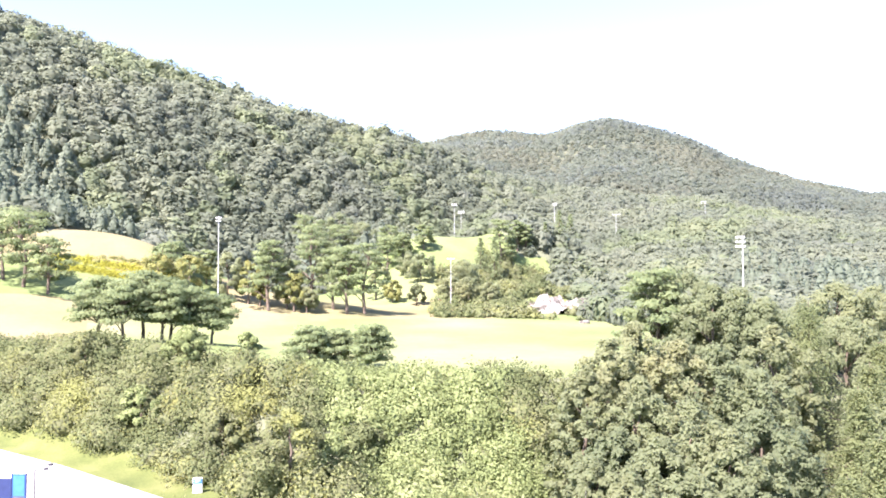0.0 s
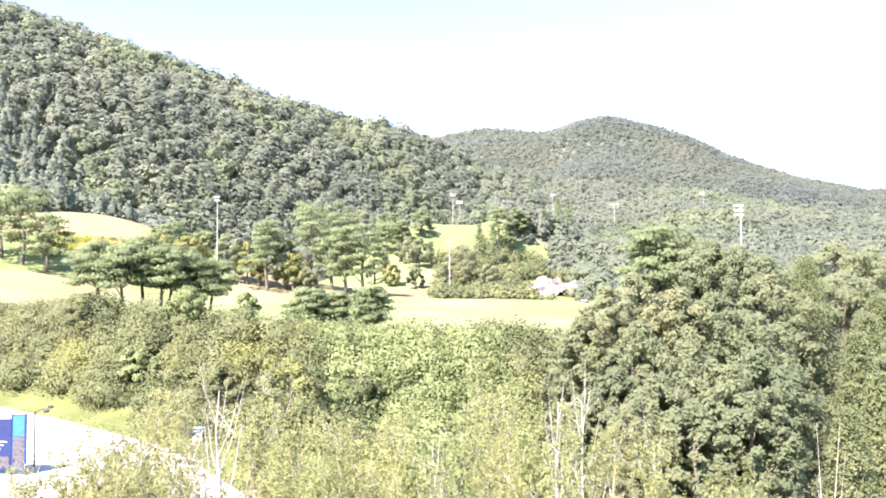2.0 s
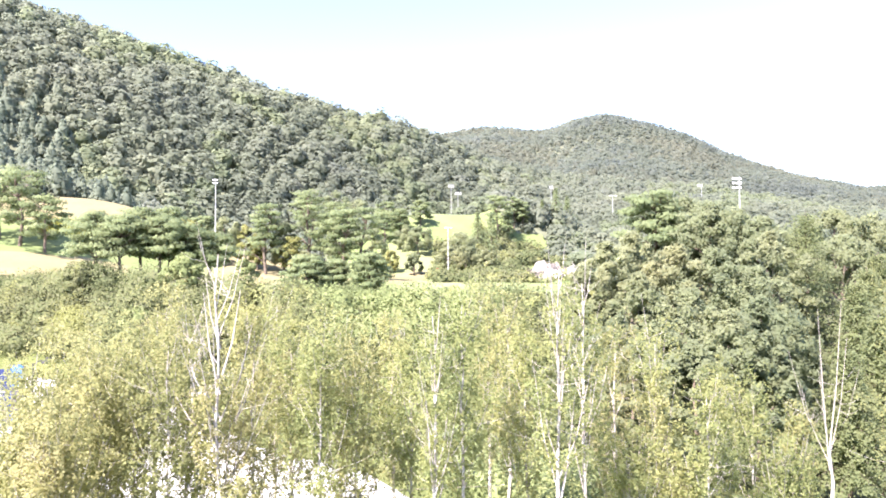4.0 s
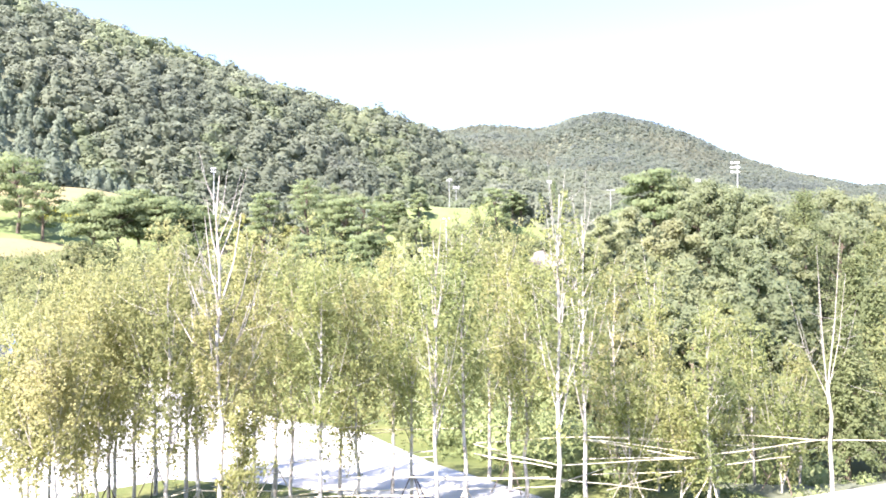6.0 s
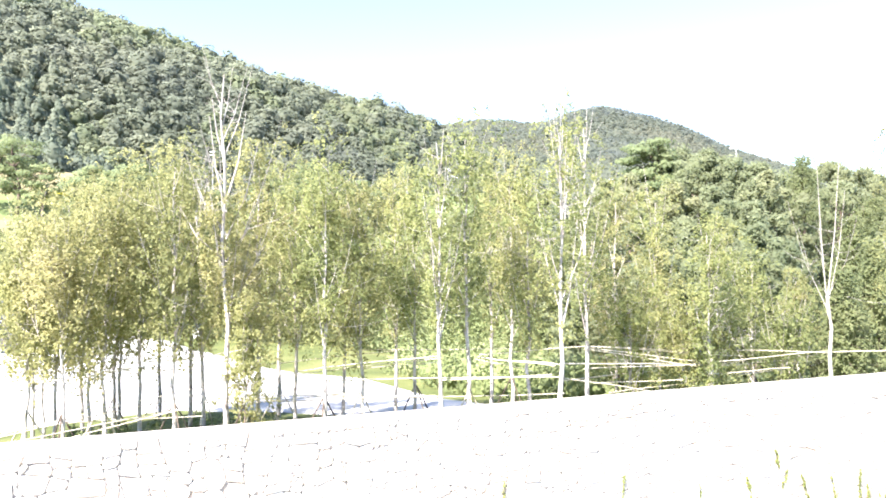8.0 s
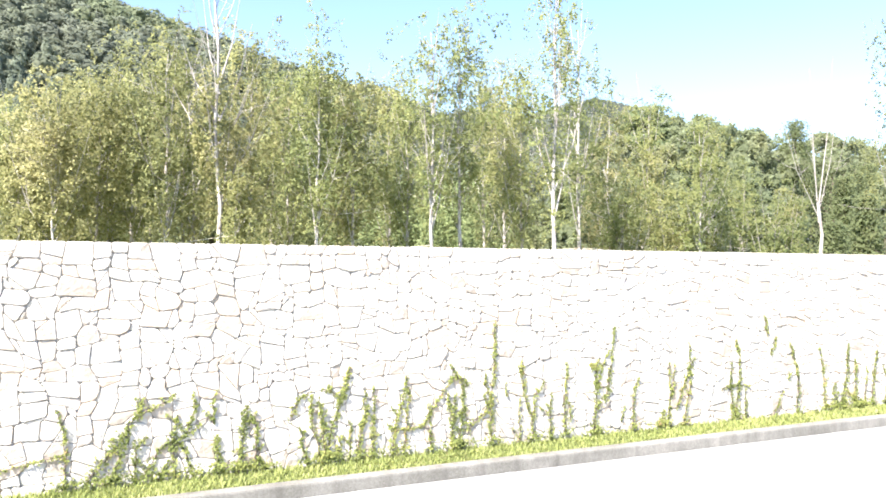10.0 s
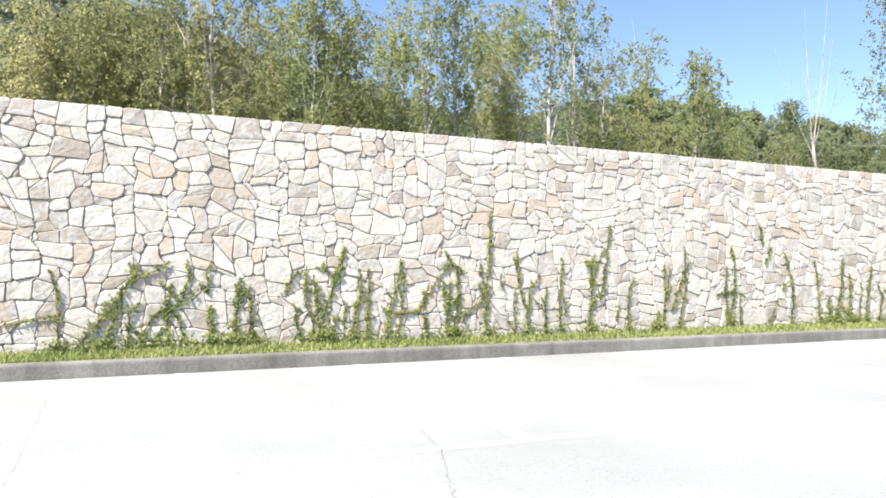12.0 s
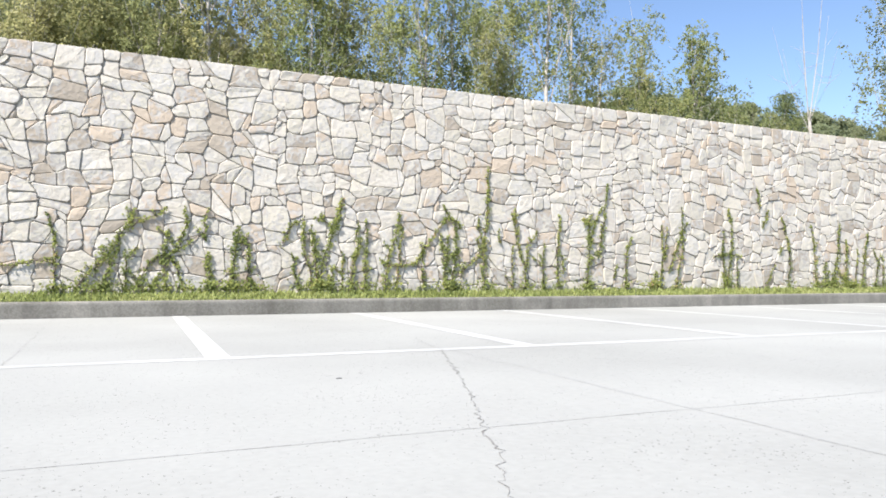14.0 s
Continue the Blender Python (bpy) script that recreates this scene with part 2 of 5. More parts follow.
M["wood_grey"] = leaf_mat("grey-green hill trees", [(0.2, (0.147, 0.173, 0.130)), (0.5, (0.185, 0.211, 0.156)), (0.8, (0.221, 0.244, 0.176))], 0.03, 0.05, 0.62, cell=0.2, cell_spread=0.1)
M["wood_brown"] = leaf_mat("dull brownish hill trees", [(0.2, (0.152, 0.175, 0.141)), (0.5, (0.185, 0.208, 0.164)), (0.8, (0.220, 0.241, 0.181))], 0.03, 0.05, 0.62, cell=0.2, cell_spread=0.1)
M["wood_fir"] = leaf_mat("grey-green conifers", [(0.2, (0.149, 0.189, 0.138)), (0.5, (0.193, 0.230, 0.169)), (0.8, (0.233, 0.263, 0.190))], 0.03, 0.05, 0.6, cell=0.3, cell_spread=0.1)
# Far woods: aerial haze is put into these colours as extra grey and blue.
M["far_green"] = leaf_mat("haze-greyed far green woods", [(0.2, (0.137, 0.163, 0.130)), (0.5, (0.161, 0.187, 0.144)), (0.8, (0.181, 0.206, 0.155))], 0.012, 0.04, 0.66, cell=0.12, cell_spread=0.1)
M["far_olive"] = leaf_mat("haze-greyed far olive woods", [(0.2, (0.151, 0.168, 0.130)), (0.5, (0.174, 0.190, 0.142)), (0.8, (0.196, 0.209, 0.155))], 0.012, 0.04, 0.66, cell=0.12, cell_spread=0.1)
M["far_grey"] = leaf_mat("haze-greyed far grey-green woods", [(0.2, (0.133, 0.156, 0.135)), (0.5, (0.153, 0.178, 0.150)), (0.8, (0.174, 0.197, 0.162))], 0.012, 0.04, 0.66, cell=0.12, cell_spread=0.1)
M["shrub_leaf"] = leaf_mat("shrub leaves", [(0.24, (0.083, 0.102, 0.049)), (0.38, (0.126, 0.152, 0.069)), (0.48, (0.162, 0.186, 0.084)), (0.56, (0.165, 0.176, 0.099)), (0.64, (0.201, 0.218, 0.088)), (0.76, (0.256, 0.272, 0.101))], 0.13, 0.1, 0.5, cell=0.35, cell_spread=0.1)
M["vine_leaf"] = leaf_mat("vine leaves", [(0.2, (0.144, 0.177, 0.077)), (0.5, (0.217, 0.265, 0.111)), (0.85, (0.308, 0.341, 0.167))], 0.3, 0.2, 0.5, cell=0.6, cell_spread=0.14)
M["yellow_leaf"] = leaf_mat("yellowing leaves", [(0.2, (0.161, 0.184, 0.069)), (0.6, (0.247, 0.253, 0.092)), (0.9, (0.328, 0.299, 0.121))], 0.4, 0.15, 0.45, gaps=0.3)
M["gold_leaf"] = leaf_mat("golden clipped leaves", [(0.2, (0.254, 0.263, 0.043)), (0.6, (0.338, 0.330, 0.055)), (0.9, (0.397, 0.347, 0.072))], 0.1, 0.05, 0.45, gaps=0.15)
M["ivy_leaf"] = leaf_mat("ivy leaves", [(0.2, (0.150, 0.180, 0.062)), (0.5, (0.235, 0.275, 0.088)), (0.75, (0.360, 0.380, 0.116)), (0.92, (0.390, 0.262, 0.155))], 2.0, 0.25, 0.45)
M["blade"] = leaf_mat("grass blades", [(0.2, (0.252, 0.297, 0.104)), (0.5, (0.367, 0.407, 0.147)), (0.85, (0.525, 0.528, 0.247))], 0.8, 0.2, 0.5)


# ---- mesh helpers ----
def mesh_np(name, verts, faces, material):
    """A mesh from arrays of corners (with normals in columns 3 to 5, if any) and of quads or triangles."""
    me = bpy.data.meshes.new(name)
    verts, faces = np.asarray(verts, np.float32), np.asarray(faces, np.int32)
    k = faces.shape[1]
    me.vertices.add(len(verts))
    me.vertices.foreach_set("co", verts[:, :3].ravel())
    me.loops.add(faces.size)
    me.loops.foreach_set("vertex_index", faces.ravel())
    me.polygons.add(len(faces))
    me.polygons.foreach_set("loop_start", np.arange(0, faces.size, k, dtype=np.int32))
    me.polygons.foreach_set("loop_total", np.full(len(faces), k, np.int32))
    me.update(calc_edges=True)
    me.materials.append(material)
    if verts.shape[1] == 6:
        me.polygons.foreach_set("use_smooth", np.ones(len(faces), bool))
        me.normals_split_custom_set_from_vertices(verts[:, 3:])
    return me


def mesh_bm(name, bm, material):
    me = bpy.data.meshes.new(name)
    bmesh.ops.recalc_face_normals(bm, faces=bm.faces)
    bm.to_mesh(me)
    bm.free()
    me.materials.append(material)
    return me


def part(name, me, parent, label=""):
    """One mesh object under a thing or a part."""
    ob = new(name, me)
    ob.parent = parent
    return tagged(ob, label)


def thing(name, label, category, at=(0, 0, 0), turn=0, group="", kind=""):
    ob = tagged(new(name), label, category, group, kind)
    ob.matrix_world = pose(*at, 0, 0, turn)
    return ob


def add_box(bm, x0, y0, z0, x1, y1, z1, bevel=0.0):
    vs = [bm.verts.new(p) for p in ((x0, y0, z0), (x1, y0, z0), (x1, y1, z0), (x0, y1, z0), (x0, y0, z1), (x1, y0, z1), (x1, y1, z1), (x0, y1, z1))]
    fs = [bm.faces.new([vs[i] for i in q]) for q in ((0, 3, 2, 1), (4, 5, 6, 7), (0, 1, 5, 4), (1, 2, 6, 5), (2, 3, 7, 6), (3, 0, 4, 7))]
    if bevel:
        bmesh.ops.bevel(bm, geom=list({e for f in fs for e in f.edges}), offset=bevel, segments=1, affect="EDGES")


def box_mesh(name, box, material, bevel=0.0):
    bm = bmesh.new()
    add_box(bm, *box, bevel)
    return mesh_bm(name, bm, material)


def tube_arrays(points, radii, sides=7):
    """Corners and quads of a tapered tube along points."""
    P, V, Q = [Vector(p) for p in points], [], []
    for i, p in enumerate(P):
        d = (P[min(i + 1, len(P) - 1)] - P[max(i - 1, 0)]).normalized()
        a = d.orthogonal().normalized() if abs(d.z) < 0.9 else Vector((1, 0, 0)).cross(d).normalized()
        b = d.cross(a)
        for k in range(sides):
            w = 2 * math.pi * k / sides
            V.append(p + (a * math.cos(w) + b * math.sin(w)) * radii[i])
    for i in range(len(P) - 1):
        for k in range(sides):
            k2 = (k + 1) % sides
            Q.append((i * sides + k, i * sides + k2, (i + 1) * sides + k2, (i + 1) * sides + k))
    return V, Q


def tubes_mesh(name, runs, material, sides=7):
    V, Q = [], []
    for points, radii in runs:
        v, q = tube_arrays(points, radii, sides)
        Q += [tuple(i + len(V) for i in f) for f in q]
        V += [tuple(p) for p in v]
    me = mesh_np(name, V, Q, material)
    me.polygons.foreach_set("use_smooth", [True] * len(Q))
    return me


def unit(v):
    return v / (np.linalg.norm(v, axis=1, keepdims=True) + 1e-9)


def leaf_arrays(rng, P, N, size, aspect=0.6, tilt=0.9, hang=0.0, soft=0.7, three=False):
    """A pointed leaf (a kite, or a triangle) at each point P, facing about N; its normals lean towards N by the share soft."""
    n = len(P)
    N0 = unit(N)
    N = unit(N0 + rng.normal(0, tilt, (n, 3)))
    A = rng.normal(0, 1, (n, 3)) + np.array((0, 0, -hang))
    A = unit(A - N * (A * N).sum(1, keepdims=True))
    B = np.cross(N, A)
    s = (size * rng.uniform(0.6, 1.35, n))[:, None]
    C = unit(N0 * soft + N * (1 - soft))
    if three:
        V = np.stack([P - A * s * 0.5 + B * s * 0.5 * aspect, P - A * s * 0.5 - B * s * 0.5 * aspect, P + A * s * 0.6], 1)
    else:
        V = np.stack([P - A * s * 0.5, P - B * s * 0.5 * aspect + N * s * 0.08, P + A * s * 0.5, P + B * s * 0.5 * aspect + N * s * 0.08], 1)
    k = V.shape[1]
    V = np.concatenate([V.reshape(-1, 3), np.repeat(C, k, 0)], 1)
    return V, np.arange(n * k).reshape(-1, k)


def blob_points(rng, centre, radii, count, inner=0.55):
    """Points in the outer part of an ellipsoid, with their outward ways."""
    D = rng.normal(0, 1, (count, 3))
    D /= np.linalg.norm(D, axis=1, keepdims=True)
    R = rng.uniform(inner, 1.0, count) ** 0.7
    return np.asarray(centre) + D * R[:, None] * np.asarray(radii), D


def join_arrays(parts):
    V, F, k = [], [], 0
    for v, f in parts:
        V.append(v)
        F.append(np.asarray(f) + k)
        k += len(v)
    return np.concatenate(V), np.concatenate(F)


# ---- the land ----
def lerp_table(v, table):
    """Piecewise linear value of a table of (key, value) rows."""
    if v <= table[0][0]:
        return table[0][1]
    for (a, p), (b, q) in zip(table, table[1:]):
        if v <= b:
            return p + (q - p) * (v - a) / (b - a)
    return table[-1][1]


def smooth(a, b, v):
    u = min(1.0, max(0.0, (v - a) / (b - a)))
    return u * u * (3 - 2 * u)


# Foot of the shrubby bank beyond the road, as y over x.
BANK = [(-200, 300), (-60, 138), (-20, 92), (-7, 77), (5, 63), (17, 54.5), (32, 46), (60, 36), (120, 18), (250, -10)]
# Ridge of the wooded hill (azimuth in degrees clockwise from north, height over the eye line per metre) and its distance.
RIDGE = [(-70, 0.05), (-45, 0.22), (-20, 0.36), (-7, 0.318), (-3, 0.305), (3, 0.283), (7, 0.265), (11.5, 0.24), (15, 0.224), (18.7, 0.210), (21, 0.196), (26, 0.154), (31, 0.130), (36, 0.120), (40, 0.110), (46, 0.092), (52, 0.072), (60, 0.05), (90, 0.0)]
RIDGE_AT = [(-40, 230), (-7, 300), (10, 300), (21, 340), (31, 400), (60, 420)]
HILL_FOOT = [(-40, 150), (-7, 165), (5, 185), (15, 205), (23, 235), (31, 215), (36, 190), (45, 165), (60, 160)]
FAR = [(-40, 0.05), (0, 0.10), (12, 0.15), (21, 0.177), (23.5, 0.19), (26.5, 0.198), (29, 0.193), (31, 0.192), (33, 0.204), (35, 0.2095), (38, 0.195), (41, 0.176), (43.5, 0.151), (46.5, 0.129), (49, 0.115), (52, 0.100), (70, 0.08), (110, 0.03)]


def height(x, y):
    """Height of the land."""
    if y < 11.1:
        return 0.0
    r, az = math.hypot(x, y), math.degrees(math.atan2(x, y))
    z = lerp_table(y, [(11.1, 2.0), (19, 1.8), (27, 1.1), (40, 0.8), (55, 1.2), (80, 3.0), (120, 5.0)])
    z -= 4.0 * smooth(13, 34, x) * smooth(14, 26, y)
    # the bank and the golf course on top of it
    d = (y - lerp_table(x, BANK)) * 0.78
    top = 8.6 + 2.2 * smooth(85, 190, y) + 1.2 * smooth(20, -30, x) + 0.5 * math.sin(x / 17.0 + 1) * math.sin(y / 23.0) * smooth(90, 120, y)
    z += (top - z) * smooth(0.5, 11, d)
    if d > 0:
        # mounds of the course
        for cx, cy, rad, h in ((1, 170, 34, 12.6), (-36, 168, 40, 13.0), (79, 203, 34, 18.0), (112, 204, 26, 17.0), (34, 150, 24, 2.2), (66, 172, 22, 3.0), (84, 150, 20, 4.5), (3, 86, 19, 1.9), (-12, 132, 22, 2.2)):
            z += h * math.exp(-((x - cx) ** 2 + (y - cy) ** 2) / (rad * rad * 0.5))
    # the wooded hill
    foot, ridge = lerp_table(az, HILL_FOOT), lerp_table(az, RIDGE_AT)
    crest = 17.0 + lerp_table(az, RIDGE) * ridge - 7.0
    u = (r - foot) / (ridge - foot)
    bump = 3.5 * noise.noise((x / 45.0, y / 45.0, 0.3)) * smooth(0.05, 0.3, u)
    if u > 0:
        if u <= 1:
            z += (crest - z) * (0.35 * u + 0.65 * smooth(-0.15, 1.05, u) - 0.65 * smooth(-0.15, 1.05, 0) * (1 - u)) + bump
        else:
            z = max(crest + bump - 0.35 * (r - ridge), 25.0 + bump)
    # the far mountain
    at = 1000.0
    if r > 420 and az > -60:
        peak = 17.0 + lerp_table(az, FAR) * at - 7.0
        v = (r - 420) / (at - 420)
        rise = 25.0 + (peak - 25.0) * (0.5 * v + 0.5 * smooth(0, 1, v)) if v <= 1 else peak - 0.3 * (r - at)
        rise += 14.0 * noise.noise((x / 160.0, y / 160.0, 0.7)) * smooth(0, 0.4, v) * smooth(1.0, 0.8, v)
        z = max(z, rise)
    return z


def land_mesh(name, xs, ys, materials, which, lift=0.0):
    Z = [(x, y, height(x, y) + lift) for y in ys for x in xs]
    nx = len(xs)
    F = [(j * nx + i, j * nx + i + 1, (j + 1) * nx + i + 1, (j + 1) * nx + i) for j in range(len(ys) - 1) for i in range(nx - 1)]
    me = mesh_np(name, Z, F, materials[0])
    for m in materials[1:]:
        me.materials.append(m)
    idx = []
    for f in F:
        x, y = sum(Z[i][0] for i in f) / 4, sum(Z[i][1] for i in f) / 4
        idx.append(which(x, y))
    me.polygons.foreach_set("material_index", idx)
    me.polygons.foreach_set("use_smooth", [True] * len(F))
    return me


def spaced(a, b, fine, coarse, lo, hi):
    """Steps from a to b, fine between lo and hi and growing outside."""
    out, v = [lo], lo
    while v < hi:
        v += fine
        out.append(v)
    s = fine
    while v < b:
        s = min(coarse, s * 1.12)
        v += s
        out.append(v)
    v, s, low = lo, fine, []
    while v > a:
        s = min(coarse, s * 1.12)
        v -= s
        low.append(v)
    return low[::-1] + out


def land_kind(x, y):
    """0 lawn, 1 golf fairway, 2 forest floor, 3 dry rough."""
    r, az = math.hypot(x, y), math.degrees(math.atan2(x, y))
    d = (y - lerp_table(x, BANK)) * 0.78
    if d < 2.6:
        return 0 if x < 13 + 0.25 * y else 2
    if d < 10.3:
        return 2
    if r > lerp_table(az, HILL_FOOT) + 4 * math.sin(az * 1.7) or az > 40 - 7 * smooth(110, 165, r) - 2 * smooth(170, 200, r) * (r > 205):
        return 2
    edge = 5 * noise.noise((x / 14.0, y / 14.0, 6.0))
    if (x < 10 and y > 152 + edge) or (x < -3.5 + edge + (y - 100) * 0.1 and 100 < y < 133 + edge) or (18 < x < 66 and 131 + edge < y < 160):
        return 3
    return 1


xs = spaced(-900, 1700, 2.0, 60, -40, 130)
ys = [11.1, 11.6] + [v for v in spaced(12, 1900, 2.0, 60, 12, 240)]
tagged(new("ground", land_mesh("ground", xs, ys, [M["grass"], M["fairway"], M["floor"], M["dry"]], land_kind)),
                "rolling land with lawn, mown golf fairways and wooded hills", "ground", kind="structure")
lot = tagged(new("pavement", box_mesh("pavement", (-400, -400, -0.3, 400, 10.22, 0.0), M["concrete"])),
             "pale sunlit concrete car park", "pavement", kind="structure")
RISE = 0.0055  # the car park climbs gently along the wall
lot.rotation_euler.y = -RISE

# road behind the wall
ROAD_NEAR = [(-60, 20), (-30, 23), (-12, 24.5), (-3, 24.9), (-0.8, 26.9), (2, 28.4), (5.4, 26), (8.1, 20.5), (9.3, 17.5), (10, 14)]
ROAD_FAR = [(-75, 158), (-40, 115), (-22, 93), (-10, 78), (-4, 70.5), (4, 58.8), (8, 43), (11.4, 36), (11.8, 25), (11.9, 14)]


def along(line, u):
    k = u * (len(line) - 1)
    i = min(int(k), len(line) - 2)
    a, b = line[i], line[i + 1]
    return a[0] + (b[0] - a[0]) * (k - i), a[1] + (b[1] - a[1]) * (k - i)


nu, nv, V, F = 90, 24, [], []
for i in range(nu + 1):
    a, b = along(ROAD_NEAR, i / nu), along(ROAD_FAR, i / nu)
    for j in range(nv + 1):
        x, y = a[0] + (b[0] - a[0]) * j / nv, a[1] + (b[1] - a[1]) * j / nv
        V.append((x, y, height(x, y) + (0.07 if 0 < j < nv else -0.25)))
F = [(i * (nv + 1) + j, (i + 1) * (nv + 1) + j, (i + 1) * (nv + 1) + j + 1, i * (nv + 1) + j + 1) for i in range(nu) for j in range(nv)]
tagged(new("road", mesh_np("road", V, F, M["road"])), "broad pale concrete road behind the stone wall", "road", kind="structure")

# ---- woods on the hills ----
def ico(level):
    bm = bmesh.new()
    bmesh.ops.create_icosphere(bm, subdivisions=level, radius=1.0)
    v = np.array([tuple(q.co) for q in bm.verts])
    f = np.array([[q.index for q in t.verts] for t in bm.faces])
    bm.free()
    return v, np.concatenate([f, f[:, 2:3]], 1)


ICO = {1: ico(1), 2: ico(2)}


def lump(rng, centre, radii, level=1, rough=0.22, lobes=0):
    """A closed uneven lump: the dense inside of a crown."""
    v, f = ICO[level]
    w = v * (1 + rng.normal(0, rough, (len(v), 1)) * 0.8)
    for k in range(lobes):
        d = rng.normal(0, 1, 3)
        d[2] = abs(d[2])
        w = w * (1 + 0.4 * np.clip(v @ (d / np.linalg.norm(d)), 0, 1)[:, None] ** 5)
    return np.concatenate([w * np.asarray(radii) + np.asarray(centre), unit(v / np.asarray(radii))], 1), f[:, :3]


def foliage_mesh(name, leaf_parts, lump_parts, material):
    """Leaves and lumps in one mesh of triangles."""
    out = []
    for v, f in leaf_parts:
        f = np.asarray(f)
        out.append((v, f if f.shape[1] == 3 else np.concatenate([f[:, [0, 1, 2]], f[:, [0, 2, 3]]])))
    V, F = join_arrays(out + lump_parts)
    return mesh_np(name, V, F, material)


def crown_template(rng, count, size, flat):
    """A lobed broadleaved crown closely set with leaf tufts, about one metre in radius."""
    core = lump(rng, (0, 0, 0), (0.68, 0.68, 0.68 * flat), 1, 0.06)
    D = unit(rng.normal(0, 1, (count, 3)) + np.array((0, 0, 0.35)))
    L = unit(rng.normal(0, 1, (11, 3)) + np.array((0, 0, 0.5)))
    near = D @ L.T
    R = 0.77 + 0.27 * np.clip(near.max(1), 0, 1) ** 5
    P = D * (R * rng.uniform(0.86, 1.05, count))[:, None] * np.array((1, 1, flat))
    N = unit(D * 0.5 + L[near.argmax(1)] * 0.5 + np.array((0, 0, 0.3)))
    return join_arrays([leaf_arrays(rng, P, N, size, 0.95, 0.3, three=True, soft=0.88), core])


def spire_template(rng, count, size, tall):
    """A pointed conifer crown in ragged tiers, about one metre in radius at its foot."""
    core = lump(rng, (0, 0, 0.1 * tall), (0.42, 0.42, 0.6 * tall), 1, 0.05)
    u = rng.uniform(0, 1, count) ** 1.3
    w = rng.uniform(0, 6.283, count)
    R = (1.0 - u) ** 0.8 * (0.78 + 0.24 * np.cos(u * 34 + rng.uniform(0, 6))) * rng.uniform(0.7, 1.1, count) + 0.03
    P = np.stack([np.cos(w) * R, np.sin(w) * R, tall * (1.25 * u - 0.45)], 1)
    N = unit(np.stack([np.cos(w), np.sin(w), np.full(count, 0.6)], 1))
    return join_arrays([leaf_arrays(rng, P, N, size, 0.7, 0.4, three=True, soft=0.75), core])


def woods(name, label, spots, materials, count, size, seed, radius, tall, stand):
    """Many crowns in one mesh; spots: (x, y, z). stand(x, y, rng) names the kind of tree: the index of its material, the last two being conifers."""
    rng = np.random.default_rng(seed)
    broad = [crown_template(rng, count, size, f) for f in (0.8, 0.88, 0.95, 1.0, 1.05, 1.1, 1.2, 1.35)]
    spire = [spire_template(rng, count, size, f) for f in (1.2, 1.4, 1.6, 1.9)]
    parts, slots = [], []
    for x, y, z in spots:
        k = stand(x, y, rng)
        needle = k >= len(materials) - 1
        v, f = (spire if needle else broad)[rng.integers(4 if needle else 8)]
        r = (radius[0] + (radius[1] - radius[0]) * rng.uniform(0, 1) ** 1.8) * (0.8 if needle else 1.0)
        w = rng.uniform(0, 6.28)
        c, s = math.cos(w), math.sin(w)
        q = v.copy()
        q[:, 0], q[:, 1] = (v[:, 0] * c - v[:, 1] * s) * r + x, (v[:, 0] * s + v[:, 1] * c) * r + y
        q[:, 2] = v[:, 2] * r + z + r * rng.uniform(*tall) + (0.5 * r if needle else 0)
        q[:, 3], q[:, 4] = v[:, 3] * c - v[:, 4] * s, v[:, 3] * s + v[:, 4] * c
        parts.append((q, f))
        slots.append(np.full(len(f), k, np.int32))
    V, F = join_arrays(parts)
    me = mesh_np(name, V, F, materials[0])
    for m in materials[1:]:
        me.materials.append(m)
    me.polygons.foreach_set("material_index", np.concatenate(slots))
    return tagged(new(name, me), label, "trees", kind="stuff")


def hill_stand(x, y, rng):
    """Green, yellow-green, grey-green and dull brown broadleaved trees in patches, and stands of bluish conifers."""
    a = noise.noise((x / 38.0, y / 38.0, 5.0)) + 0.35 * noise.noise((x / 13.0, y / 13.0, 2.0))
    b = noise.noise((x / 52.0 + 9, y / 52.0, 1.5)) + 0.25 * noise.noise((x / 15.0, y / 15.0, 8.0))
    low = 0.22 * smooth(235, 185, math.hypot(x, y))
    if b + low + rng.normal(0, 0.14) > 0.46 + 0.6 * smooth(215, 250, math.hypot(x, y)):
        return 4
    t = a + rng.normal(0, 0.2)
    return 1 if t > 0.3 else 0 if t > -0.26 else 2 if t > -0.65 else 3


def far_stand(x, y, rng):
    a = noise.noise((x / 110.0, y / 110.0, 3.0)) + rng.normal(0, 0.2)
    return 1 if a > 0.2 else 0 if a > -0.25 else 2


def polar_spots(seed, az0, az1, r0, r1, step, test, jitter=0.45):
    """Spots on the land in a fan, about step metres apart (growing with distance where step is a pair)."""
    rng, out, r = np.random.default_rng(seed), [], r0
    while r < r1:
        st = step(r)
        n = max(1, int(radians(az1 - az0) * r / st))
        for i in range(n):
            az = radians(az0 + (az1 - az0) * (i + rng.uniform(-jitter, jitter) + 0.5) / n)
            rr = r + st * rng.uniform(-jitter, jitter)
            x, y = math.sin(az) * rr, math.cos(az) * rr
            if test(x, y, rr, math.degrees(az)):
                out.append((x, y, height(x, y)))
        r += st
    return out


def on_hill(x, y, r, az):
    return land_kind(x, y) == 2 and r > 130 and r < lerp_table(az, RIDGE_AT) + 30


def on_far(x, y, r, az):
    return r > lerp_table(az, RIDGE_AT) + 25 and r < 1030 and height(x, y) > 26


